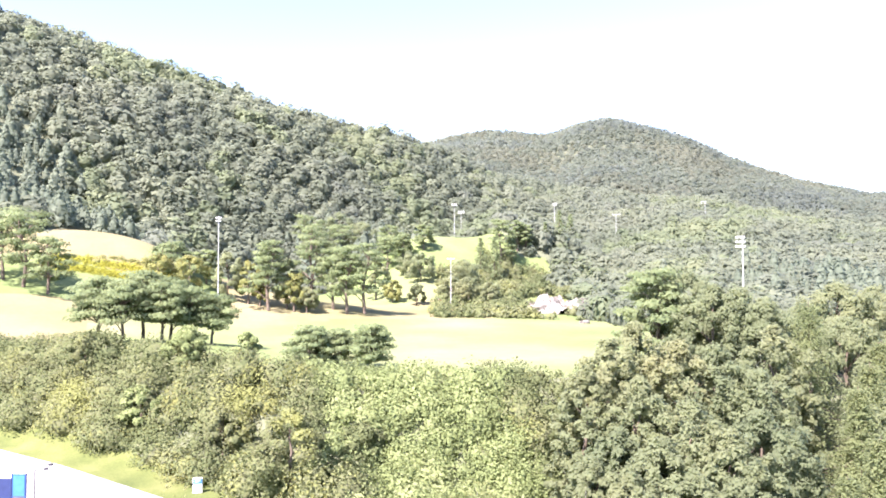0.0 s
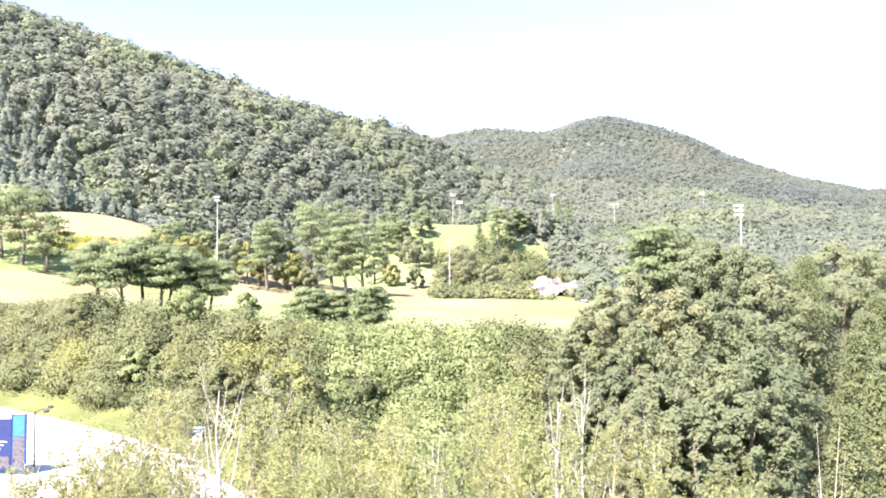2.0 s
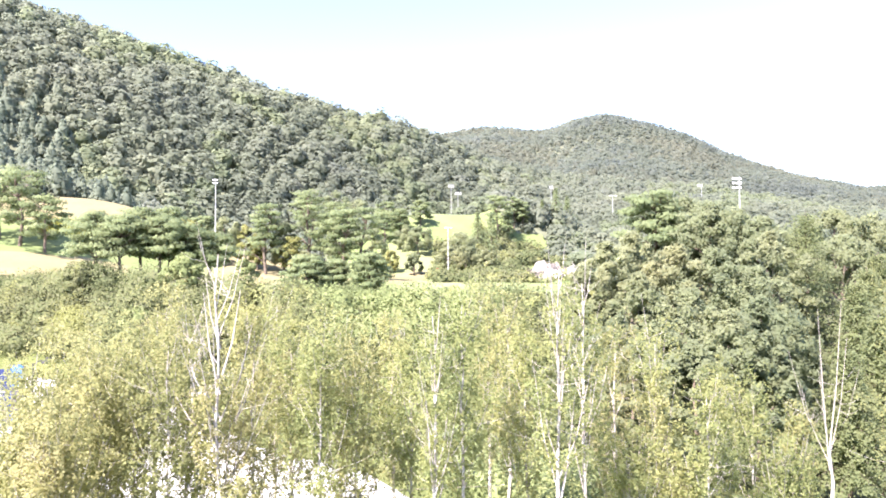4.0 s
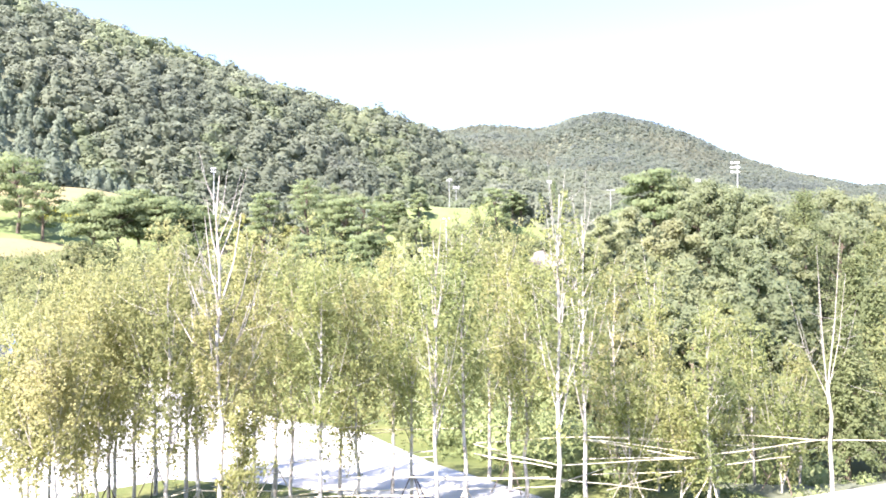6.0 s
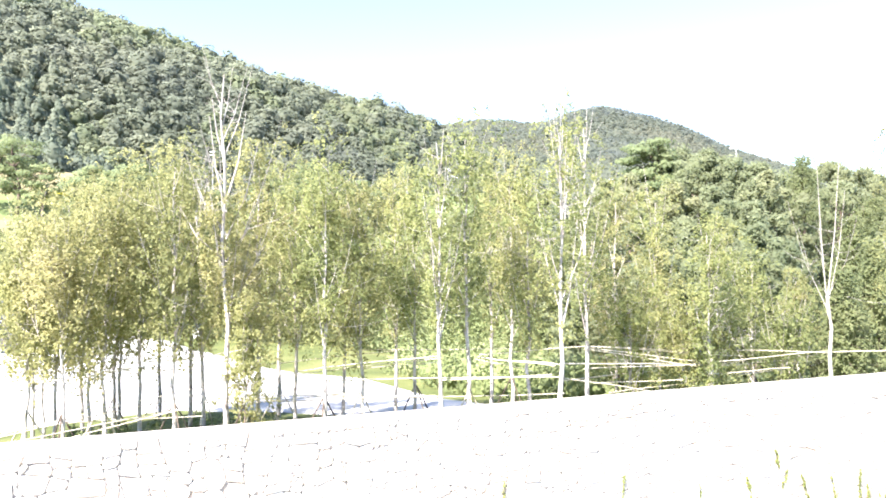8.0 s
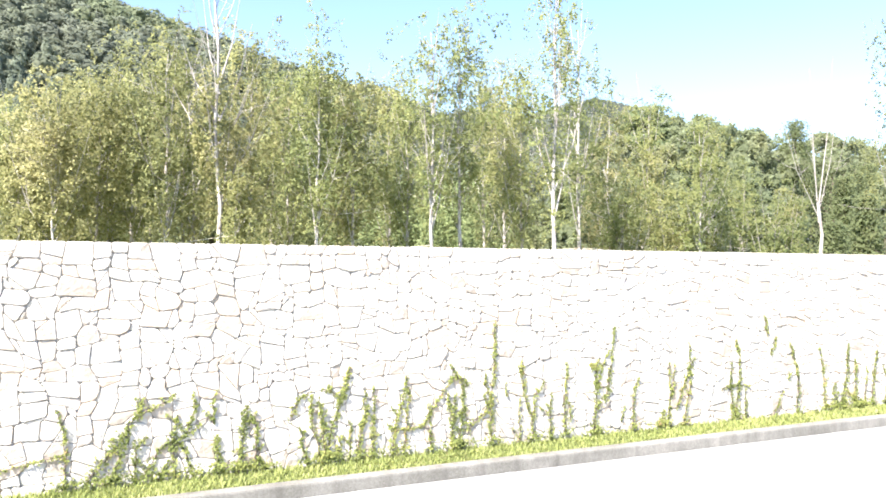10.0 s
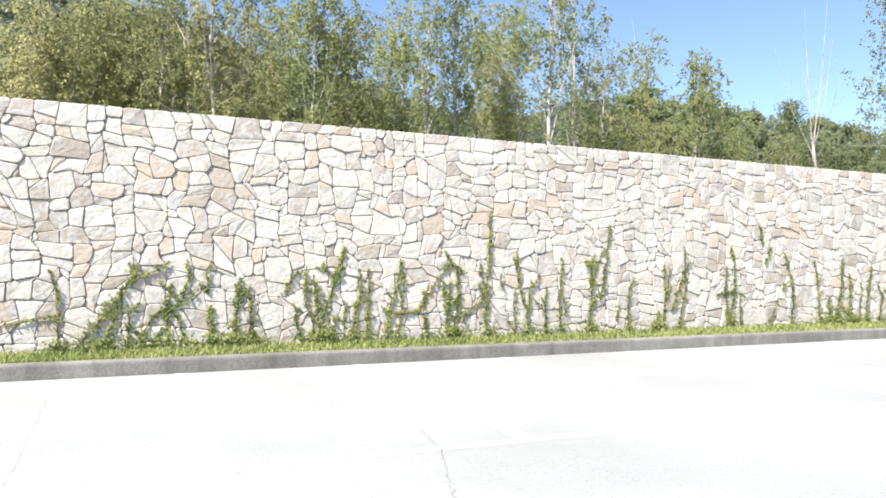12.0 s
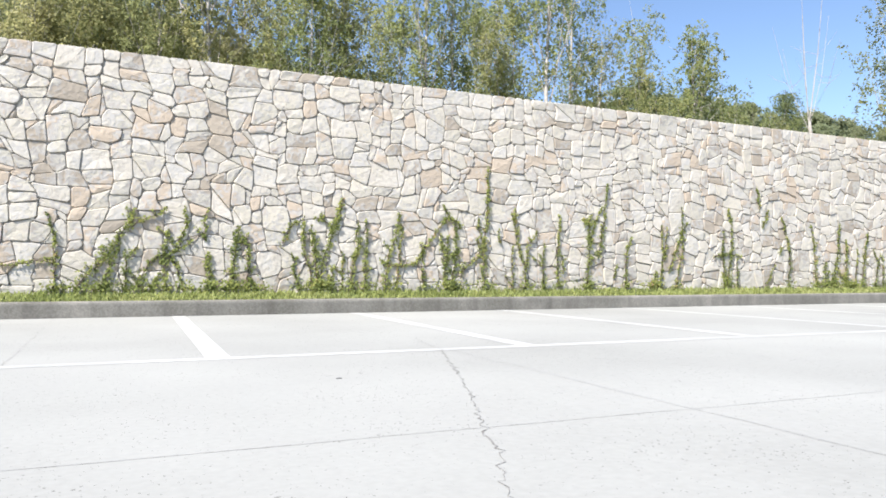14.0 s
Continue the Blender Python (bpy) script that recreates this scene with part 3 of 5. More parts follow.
hill_spots = polar_spots(11, -11, 58, 135, 440, lambda r: 2.25 + r * 0.0052, on_hill)
woods("hill_woods", "dense mixed green woods covering the near hillside", hill_spots, [M["wood_green"], M["wood_yellow"], M["wood_grey"], M["wood_brown"], M["wood_fir"]], 126, 0.30, 12, (2.5, 4.3), (0.15, 0.5), hill_stand)
# the mountain's haze is only in its leaf colours
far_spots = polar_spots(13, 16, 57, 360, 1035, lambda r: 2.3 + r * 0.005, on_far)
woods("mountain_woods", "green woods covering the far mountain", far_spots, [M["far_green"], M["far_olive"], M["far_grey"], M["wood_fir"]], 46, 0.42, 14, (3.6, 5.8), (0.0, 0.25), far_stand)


# ---- single trees ----
def limb_runs(rng, trunk, count, lo, hi, length, rise, r0):
    """Limbs that leave a trunk between the shares lo and hi of its length."""
    runs, ends = [], []
    n = len(trunk) - 1
    for i in range(count):
        u = lo + (hi - lo) * (i + rng.uniform(0, 0.9)) / count
        k = min(int(u * n), n - 1)
        p = Vector(trunk[k]).lerp(Vector(trunk[k + 1]), u * n - k)
        w = rng.uniform(0, 6.28)
        L = length * rng.uniform(0.6, 1.2) * (1.15 - 0.6 * u)
        d = Vector((math.cos(w), math.sin(w), rise * rng.uniform(0.6, 1.4))).normalized()
        mid = p + d * L * 0.5 + Vector((0, 0, 0.05 * L))
        end = p + d * L + Vector((0, 0, 0.2 * L * rise))
        rr = r0 * (1.1 - 0.7 * u)
        runs.append(([p, mid, end], [rr, rr * 0.6, rr * 0.15]))
        ends.append((mid, end, L))
    return runs, ends


def birch(x, y, tall, wide, seed, leaves=2200, low=0.25, bare=0.0, lean=0.0, forks=0, material="birch_leaf", size=0.072, label=""):
    """A slim birch: white trunk, thin rising limbs, and a column of small hanging leaves up to the share 1 - bare."""
    rng = np.random.default_rng(seed)
    z = height(x, y)
    t = thing("birch_tree", label or "slim white-stemmed birch with small yellowing leaves, staked", "tree", (x, y, z - 0.05), 0, "young birches behind the wall")
    n = 9
    pts = [(lean * tall * (i / n) ** 1.5 + rng.normal(0, 0.03), rng.normal(0, 0.03), tall * (1.0 if bare else 0.93) * i / n) for i in range(n + 1)]
    r0 = 0.0068 * tall + 0.008
    rad = [r0 * (1 - 0.9 * i / n) + 0.003 for i in range(n + 1)]
    cut = 5 if bare >= 1 else n + 1
    part("trunk", tubes_mesh("trunk", [(pts[:cut], rad[:cut])], M["birch"], 8), t)
    if bare >= 1:
        # the stem ends in a fork of upswept bare stems
        fork = pts[4]
        runs, ends = [], []
        for side, back, reach in ((-0.03, 0.05, 0.54), (0.10, -0.04, 0.52), (-0.34, 0.1, 0.4), (-0.5, -0.1, 0.26), (0.26, 0.12, 0.42), (0.42, -0.05, 0.3), (-0.2, -0.25, 0.36)):
            d = Vector((0.92 * side + 0.39 * back, -0.39 * side + 0.92 * back, 1.0)).normalized()
            L = tall * reach
            p = Vector(fork) + Vector((0, 0, rng.uniform(-0.5, 0.1)))
            mid, end = p + d * L * 0.5 + Vector((0.92, -0.39, 0)) * side * 0.25, p + d * L + Vector((0, 0, 0.12 * L))
            runs.append(([p, mid, end], [0.02 if abs(side) < 0.2 else 0.01, 0.012 if abs(side) < 0.2 else 0.006, 0.003]))
            ends.append((mid, end, L * 0.35))
    else:
        runs, ends = limb_runs(rng, pts, 16 + forks, low, 0.93, wide * (1.1 if bare > 0.15 else 0.95 if bare else 0.85), 2.0 if bare > 0.15 else 2.8 if bare else 2.0, 0.026 if bare else 0.02)
        if bare > 0.3:
            # strong white limbs sweeping out and up from the bare upper stem
            for side, back, start, climb in ((-0.95, 0.1, 0.57, 1.9), (0.8, -0.15, 0.56, 2.3), (-0.5, 0.3, 0.63, 2.4), (0.42, 0.2, 0.66, 2.2), (-1.05, -0.2, 0.5, 1.3), (0.6, 0.4, 0.5, 1.5), (-0.3, -0.2, 0.75, 1.7)):
                p = Vector((0, 0, tall * start))
                out = Vector((0.92 * side + 0.39 * back, -0.39 * side + 0.92 * back, 0))
                runs.append(([p, p + out * 0.62 + Vector((0, 0, climb * 0.45)), p + out + Vector((0, 0, climb))], [0.028, 0.018, 0.005]))
        if not bare:
            ends += [(Vector(pts[-2]), Vector(pts[-1]) + Vector((0, 0, 0.1)), 0.5)] * 2
    twigs = []
    for mid, end, L in ends:
        for k in range(2):
            d = Vector(rng.normal(0, 1, 3)).normalized()
            d.z = abs(d.z) * 0.8
            twigs.append(([mid, mid + d * L * 0.35, mid + d * L * 0.6 + Vector((0, 0, 0.1))], [0.006, 0.004, 0.002]))
    for run in runs:
        part("branch", tubes_mesh("branch", [run], M["birch"], 5), t)
    tagged(part("twig_spray", tubes_mesh("twig_spray", twigs, M["birch"], 4), t), kind="stuff")
    if leaves:
        # hanging sprays of small leaves along the limbs
        good = [(mid, end) for mid, end, L in ends if mid.z < tall * (1 - bare)] or [(ends[0][0], ends[0][0])]
        m = leaves // (44 if bare and y < 18.2 else 26)
        share = np.array([max(0.3, 1.15 - q[1].z / tall) for q in good])
        pick = rng.choice(len(good), m, p=share / share.sum())
        A, B = np.array([tuple(q[0]) for q in good])[pick], np.array([tuple(q[1]) for q in good])[pick]
        S = A + (B - A) * rng.uniform(-0.5, 1.1, (m, 1)) + rng.normal(0, 1, (m, 3)) * wide * np.array((0.11, 0.11, 0.09))
        way = rng.normal(0, 1, (m, 3)) * np.array((1, 1, 0.5)) * 0.22 * wide / 2.4
        fall = rng.uniform(0.15, 0.62, (m, 1)) * wide / 2.4
        u = rng.uniform(0, 1, (m, 24, 1))
        P = S[:, None] + way[:, None] * u - np.array((0, 0, 1.0)) * fall[:, None] * u * u + rng.normal(0, 0.045, (m, 24, 3))
        P = P.reshape(-1, 3)
        P = P[P[:, 2] > 0.25]
        N = unit(P * np.array((1, 1, 0))) * 0.55 + rng.normal(0, 0.35, P.shape) + np.array((0, 0, 0.5))
        V, F = leaf_arrays(rng, P, N, size, 0.72, 0.8, 0.6, 0.5)
        part("crown", mesh_np("crown", V, F, M[material]), t, "airy yellow-green leaves")
    return t


def broadleaf(x, y, tall, wide, seed, name="broadleaf_tree", label="large broadleaved tree with a dense green crown", material="oak_leaf", blobs=26, per=260, size=0.36, base=None, group="", low=0.3, bark="bark"):
    rng = np.random.default_rng(seed)
    z = height(x, y) if base is None else base
    t = thing(name, label, "tree", (x, y, z - 0.1), rng.uniform(0, 360), group)
    n = 6
    pts = [(rng.normal(0, 0.02 * tall) * i / n, rng.normal(0, 0.02 * tall) * i / n, tall * 0.8 * i / n) for i in range(n + 1)]
    r0 = 0.022 * tall
    rad = [r0 * (1.15 - i / n) + 0.02 for i in range(n + 1)]
    part("trunk", tubes_mesh("trunk", [(pts, rad)], M[bark], 8), t)
    runs, ends = limb_runs(rng, pts, 9, low, 0.95, wide * 0.42, 0.8, r0 * 0.45)
    for run in runs:
        part("limb", tubes_mesh("limb", [run], M[bark], 6), t)
    P, N = [], []
    for i in range(blobs):
        u = (i + 0.5) / blobs
        zz = tall * (low + (0.96 - low) * u)
        span = wide * 0.5 * math.sqrt(max(0.05, 1 - (2 * (u - 0.38)) ** 2 * 0.62)) * rng.uniform(0.5, 0.92)
        w = i * 2.4 + rng.uniform(-0.5, 0.5)
        if u > 0.92:
            span *= 0.3
        r = wide * rng.uniform(0.10, 0.18) * min(1.0, (30 / blobs) ** 0.4)
        p, nn = blob_points(rng, (math.cos(w) * span, math.sin(w) * span, zz), r * rng.uniform(0.65, 1.4, 3) * np.array((1, 1, 0.75)), per, 0.2)
        P.append(p)
        N.append(nn + np.array((0, 0, 0.55)))
    P, N = np.concatenate(P), np.concatenate(N)
    N = N * 0.7 + unit(P - np.array((0, 0, tall * 0.5))) * 0.55
    part("crown", foliage_mesh("crown", [leaf_arrays(rng, P, N, size, 0.9, 0.6, three=True)], [], M[material]), t)
    return t


def conifer(x, y, tall, wide, seed, name="larch_tree", label="tall tapering larch with tiered yellow-green boughs", material="larch_leaf", tiers=15, per=150, size=0.45, group=""):
    rng = np.random.default_rng(seed)
    t = thing(name, label, "tree", (x, y, height(x, y) - 0.1), 0, group)
    part("trunk", tubes_mesh("trunk", [([(0, 0, 0), (0.05, 0, tall * 0.5), (0, 0.03, tall)], [0.018 * tall, 0.011 * tall, 0.02])], M["bark"], 7), t)
    P, N, runs = [], [], []
    for i in range(tiers):
        u = (i + 0.5) / tiers
        zz, span = tall * (0.18 + 0.82 * u), wide * 0.5 * (1.05 - u) * rng.uniform(0.8, 1.2)
        for k in range(5):
            w = k * 1.2566 + i * 0.8 + rng.uniform(-0.3, 0.3)
            d = np.array((math.cos(w), math.sin(w), -0.12))
            runs.append(([(0, 0, zz), tuple(d * span * 0.5 + (0, 0, zz + 0.1)), tuple(d * span + (0, 0, zz))], [0.02, 0.012, 0.004]))
            m = max(4, per // 5)
            s = rng.uniform(0.15, 1.0, m)[:, None]
            P.append(np.array((0, 0, zz)) + d * span * s + rng.normal(0, 0.035 * wide + 0.05, (m, 3)) * np.array((1, 1, 0.4)) - np.array((0, 0, 0.12)) * wide * s * s)
            N.append(np.tile((d[0] * 0.6, d[1] * 0.6, 0.8), (m, 1)))
    tagged(part("bough_spray", tubes_mesh("bough_spray", runs, M["bark"], 4), t), kind="stuff")
    V, F = leaf_arrays(rng, np.concatenate(P), np.concatenate(N), size, 0.5, 0.5)
    part("crown", mesh_np("crown", V, F, M[material]), t)
    return t


def pine(x, y, tall, wide, seed, base=None, group="pines on the golf course", label="golf-course pine with bare stem and flat layered crown", clumps=16, per=130, lean=0.08, low=0.5, size=0.3):
    """A pine with a bare leaning stem and flat layered pads of needles."""
    rng = np.random.default_rng(seed)
    t = thing("pine_tree", label, "tree", (x, y, (height(x, y) if base is None else base) - 0.1), rng.uniform(0, 360), group)
    n = 6
    pts = [(lean * tall * math.sin(i * 0.9) * i / n, rng.normal(0, 0.02) * tall * i / n, tall * 0.92 * i / n) for i in range(n + 1)]
    r0 = 0.022 * tall + 0.03
    part("trunk", tubes_mesh("trunk", [(pts, [r0 * (1.1 - 0.85 * i / n) for i in range(n + 1)])], M["bark"], 7), t)
    P, N, runs = [], [], []
    for i in range(clumps):
        u = (i + 0.5) / clumps
        zz = tall * (low + (1.0 - low) * u)
        span = wide * 0.5 * math.sqrt(max(0.02, 1 - u * u * 0.9)) * rng.uniform(0.35, 0.85)
        w = i * 2.4 + rng.uniform(-0.4, 0.4)
        c = (math.cos(w) * span, math.sin(w) * span, zz)
        r = wide * rng.uniform(0.15, 0.24)
        p, nn = blob_points(rng, c, (r, r, r * 0.26), int(per * 1.5), 0.1)
        P.append(p)
        N.append(nn + np.array((0, 0, 0.8)))
        k = min(n, int(u * n * 0.7 + n * 0.3))
        runs.append(([pts[k], tuple((np.array(pts[k]) + np.array(c)) / 2 + (0, 0, 0.05 * tall)), c], [r0 * 0.4, r0 * 0.25, 0.02]))
    for run in runs:
        part("bough", tubes_mesh("bough", [run], M["bark"], 5), t)
    V, F = leaf_arrays(rng, np.concatenate(P), np.concatenate(N), size, 0.7, 0.5, three=True)
    part("crown", mesh_np("crown", V, F, M["pine_leaf"]), t)
    return t


# birches behind the wall: x, y, height, crown width, leaves, lowest limb, bare top, lean
BIRCHES = []
BIRCHES += [(-3.72, 21.99, 5.6, 2.6, 10000, 0.2, 0, 0), (0.21, 25.75, 7.5, 2.9, 12500, 0.27, 0, 0), (1.46, 26.85, 8.6, 2.8, 9800, 0.18, 0, 0), (-2.13, 24.58, 6.6, 2.8, 11500, 0.16, 0, 0),
        (-1.89, 20.12, 4.95, 2.5, 11000, 0.36, 0, 0), (-1.66, 21.65, 5.25, 2.5, 11000, 0.36, 0, 0), (-1.03, 18.45, 4.95, 2.3, 9800, 0.36, 0, 0), (-0.81, 24.56, 7.0, 2.8, 12500, 0.11, 0, 0),
        (-0.23, 19.95, 6.2, 2.4, 10500, 0.32, 0, 0.02), (0.67, 21.74, 7.05, 2.6, 11000, 0.3, 0, 0), (1.34, 18.84, 7.35, 2.4, 8400, 0.11, 0, 0), (2.23, 24.34, 8.73, 2.6, 9100, 0.2, 0, 0)]
BIRCHES += [(2.3, 21.04, 7.36, 2.0, 7000, 0.15, 0.2, -0.04), (2.46, 18.14, 8.99, 2.0, 7000, 0.12, 0.42, -0.01),
        (2.86, 17.86, 3.73, 1.5, 5250, 0.06, 0, 0), (3.55, 19.96, 8.09, 2.5, 8750, 0.15, 0, 0), (4.94, 24.27, 8.67, 2.6, 9100, 0.15, 0, 0), (4.92, 21.66, 7.45, 2.5, 8750, 0.15, 0, 0),
        (4.84, 18.1, 7.1, 2.4, 8400, 0.18, 0, 0.01), (6.6, 22.47, 7.6, 2.6, 9100, 0.15, 0, 0), (5.98, 18.7, 6.7, 2.5, 8750, 0.15, 0, 0), (8.05, 21.84, 7.93, 2.6, 9100, 0.15, 0, 0)]
BIRCHES += [(7.9, 19.73, 7.16, 2.4, 8400, 0.15, 0, 0), (7.44, 16.88, 7.42, 2.0, 7000, 0.15, 0.1, -0.005),
        (8.45, 17.31, 8.25, 2.3, 8049, 0.18, 0, -0.01), (11.71, 22.45, 8.59, 2.5, 8750, 0.15, 0, 0), (11.37, 20.42, 8.12, 2.5, 8750, 0.15, 0, 0), (10.86, 18.46, 7.29, 2.3, 8049, 0.15, 0, 0),
        (10.08, 15.53, 8.51, 2.2, 7700, 0.12, 0.1, 0.02), (12.09, 17.38, 8.21, 2.3, 8049, 0.1, 0.08, 0.0), (14.96, 19.96, 7.15, 2.4, 8400, 0.1, 0, 0), (15.58, 18.61, 6.42, 2.4, 8400, 0.12, 0.05, -0.02)]
BIRCHES += [(14.89, 15.64, 5.6, 1.5, 5250, 0.12, 0, 0.0), (16.16, 16.73, 5.56, 1.7, 5950, 0.12, 0, 0),
        (19.77, 18.99, 4.96, 2.6, 9100, 0.1, 0, 0), (21.17, 18.39, 4.59, 1.9, 6650, 0.06, 0, 0), (13.53, 17.31, 3.45, 2.4, 8400, 0.06, 0, 0), (14.86, 16.74, 2.79, 2.3, 8049, 0.06, 0, 0),
        (19.05, 17.12, 2.74, 2.4, 8400, 0.06, 0, 0), (18.91, 15.22, 7.51, 1.4, 0, 0.33, 1, 0), (20.65, 13.71, 9.3, 2.5, 8750, 0.2, 0, 0)]
BIRCHES += [(-1.45, 23.3, 5.9, 2.7, 10500, 0.3, 0, 0), (0.05, 23.4, 6.5, 2.7, 11500, 0.3, 0, 0.01), (-0.55, 22.0, 6.1, 2.6, 11000, 0.32, 0, -0.01)]
for i, (x, y, tall, wide, leaves, low, bare, lean) in enumerate(BIRCHES):
    birch(x, y, tall, wide, 100 + i, leaves, max(low, 0.27 if x > 0 else 0.2) if tall > 5 and x < 13 else low, bare, lean, material="green_birch_leaf" if x > 4.5 and i % 5 else "birch_leaf", label="" if leaves else "leafless white birch with upswept bare branches, staked")

# the tall grove beside the road
GROVE = []
GROVE += [(30.3, 45.1, 14.2, 6, 0), (32.9, 46.1, 16.5, 7, 0), (37.1, 48.6, 15.1, 8, 0), (45.3, 55.9, 9.5, 8, 2),
        (49.0, 56.5, 9.4, 9, 0), (47.0, 50.9, 10.7, 9, 0), (50.7, 51.5, 8.5, 9, 0), (38.3, 44.9, 16.2, 8, 0),
        (32.6, 42.0, 14.0, 8, 0), (40.3, 43.0, 16.0, 9, 0), (49.5, 47.7, 12.0, 9, 0), (49.7, 43.3, 17.2, 11, 1)]
GROVE += [(45.5, 42.9, 17.3, 8, 0), (63.7, 52.5, 8.3, 10, 0), (68.7, 52.6, 8.0, 10, 0), (57.7, 46.5, 8.4, 9, 0),
        (51.5, 39.5, 14.3, 8, 1), (40.7, 39.6, 14.7, 8, 0), (33.7, 38.3, 13.0, 8, 0), (56.8, 42.6, 12.1, 9, 1),
        (46.3, 36.3, 13.2, 7.5, 1), (37.1, 35.8, 12.4, 8, 0), (33.8, 35.0, 11.7, 8, 0), (30.1, 36.6, 10.7, 7, 0)]
GROVE += [(72.6, 51.0, 7.2, 10, 0), (73.7, 48.4, 6.1, 10, 0), (50.6, 36.6, 13.0, 9, 0), (29.0, 39.3, 10.8, 6, 0),
        (26.4, 38.2, 8.9, 5, 0), (26.7, 34.9, 8.6, 5, 0), (29.3, 32.7, 9.4, 6, 0), (32.4, 31.4, 10.4, 6, 0),
        (37.8, 30.2, 9.3, 5.5, 1), (41.3, 30.8, 11.1, 6.5, 1)]
for i, (x, y, tall, wide, kind) in enumerate(GROVE):
    if kind == 1:
        conifer(x, y, tall, wide, 300 + i, group="grove beside the road", per=900, tiers=17, size=0.2)
    elif kind == 2:
        pine(x, y, tall, wide, 300 + i, group="grove beside the road", label="tall dark pine rising out of the grove", clumps=26, per=170, low=0.3, size=0.4)
    else:
        broadleaf(x, y, tall, wide, 300 + i, group="grove beside the road", blobs=130, per=140 if tall > 8 else 80, low=0.06, size=0.22)

# pines and trees of the golf course
for i, (x, y, tall, wide) in enumerate([(-1.8, 87, 6.8, 7.5), (0.6, 85, 6.4, 7), (2.6, 88, 7.4, 7.5), (4.4, 85.5, 6.2, 7), (7, 86.5, 5.8, 7.5), (9.6, 87, 5.4, 7), (5.5, 90, 7.0, 7)]):
    pine(x, y, tall, wide, 400 + i, low=0.36, clumps=26, per=150, size=0.32)
for i, (x, y, tall, wide) in enumerate([(17.2, 73, 3.9, 5.2), (22.8, 71, 4.2, 5.6), (20, 73.5, 3.6, 4.5)]):
    pine(x, y, tall, wide, 420 + i, low=0.18, clumps=26, per=140, size=0.3)
COURSE = []
COURSE += [(0, -13.9, 138.0, 12.6, 10.8), (0, -10.1, 134.8, 8.9, 8.4), (0, -17.2, 141.6, 11.0, 9.1), (1, 12.0, 147.1, 6.7, 7.8),
        (1, 6.6, 145.7, 6.1, 7.1), (0, 9.0, 154.3, 5.4, 8.6), (0, 15.6, 152.6, 6.5, 6.5), (2, 18.5, 144.9, 8.8, 6.2),
        (1, 22.1, 143.4, 7.8, 5.2), (1, 24.0, 142.2, 5.7, 4.1), (0, 25.0, 139.1, 12.7, 8.6), (2, 28.6, 140.3, 9.3, 6.2),
        (1, 29.4, 138.1, 7.2, 5.1), (0, 33.9, 144.1, 15.1, 9.7), (2, 31.5, 137.2, 4.6, 4.1), (0, 37.4, 140.8, 11.7, 9.6)]
COURSE += [(0, 39.0, 136.8, 12.5, 8.3), (0, 42.7, 138.1, 13.2, 9.5), (2, 54.3, 167.4, 9.7, 7.7), (2, 49.9, 206.6, 10.8, 12.4),
        (0, 50.0, 217.5, 9.7, 11.3), (0, 57.1, 209.7, 9.5, 11.1), (1, 56.5, 162.0, 5.0, 4.5), (2, 60.2, 156.6, 4.7, 4.2),
        (2, 68.1, 174.5, 6.9, 8.3), (2, 67.1, 179.8, 5.7, 7.1), (0, 75.5, 191.6, 6.8, 6.1), (0, 69.3, 190.3, 6.7, 6.0),
        (2, 69.0, 148.6, 6.0, 6.0), (2, 67.9, 155.0, 5.6, 6.2), (2, 70.8, 142.6, 5.3, 4.7), (2, 77.4, 170.0, 6.9, 8.3)]
COURSE += [(3, 89.8, 178.0, 11.7, 5.9), (3, 87.0, 180.4, 10.3, 5.9), (0, 96.2, 187.1, 12.4, 9.3), (3, 100.2, 188.1, 9.4, 5.3),
        (0, 104.1, 192.0, 8.8, 5.4), (0, 106.6, 191.7, 8.0, 4.8), (3, 115.2, 195.2, 6.6, 2.6), (3, 120.8, 196.6, 11.8, 6.7),
        (3, 152.8, 241.2, 10.5, 6.3), (0, 64.0, 188.1, 8.8, 8.8), (0, 67.7, 196.9, 7.7, 7.7), (2, 64.6, 212.9, 8.2, 9.8),
        (2, 60.3, 221.9, 8.4, 10.1)]
for i, (kind, x, y, tall, wide) in enumerate(COURSE):
    if kind == 0:
        pine(x, y, tall, wide * 1.1, 440 + i, clumps=18, per=100, low=0.28, size=0.5)
    elif kind == 3:
        conifer(x, y, tall, wide, 440 + i, "fir_tree", "slim dark fir at the edge of the woods", "pine_leaf", 12, 110, 0.5, "trees on the golf course")
    else:
        broadleaf(x, y, tall, wide, 440 + i, "round_tree", ("rounded yellowing tree on the golf course", "rounded green tree on the golf course")[kind - 1],
                  ("yellow_leaf", "oak_leaf")[kind - 1], 18, 160, 0.38, group="trees on the golf course", low=0.22)

# ---- shrubs on the bank ----
def shrubs(name, label, spots, material, seed, per=160, size=0.2):
    rng = np.random.default_rng(seed)
    parts, cores = [], []
    for x, y, z, r in spots:
        P, N = blob_points(rng, (x, y, z + 0.35 * r), (r, r, r * rng.uniform(0.7, 1.1)), int(per * r * r * 0.75) + 28, 0.45)
        keep = P[:, 2] > z - 0.3
        parts.append(leaf_arrays(rng, P[keep], N[keep] + np.array((0, 0, 0.4)), size, 0.9, 0.5, three=True))
        cores.append(lump(rng, (x, y, z + 0.25 * r), (r * 0.48, r * 0.48, r * 0.42)))
    return tagged(new(name, foliage_mesh(name, parts, cores, material)), label, "shrubs", kind="stuff")


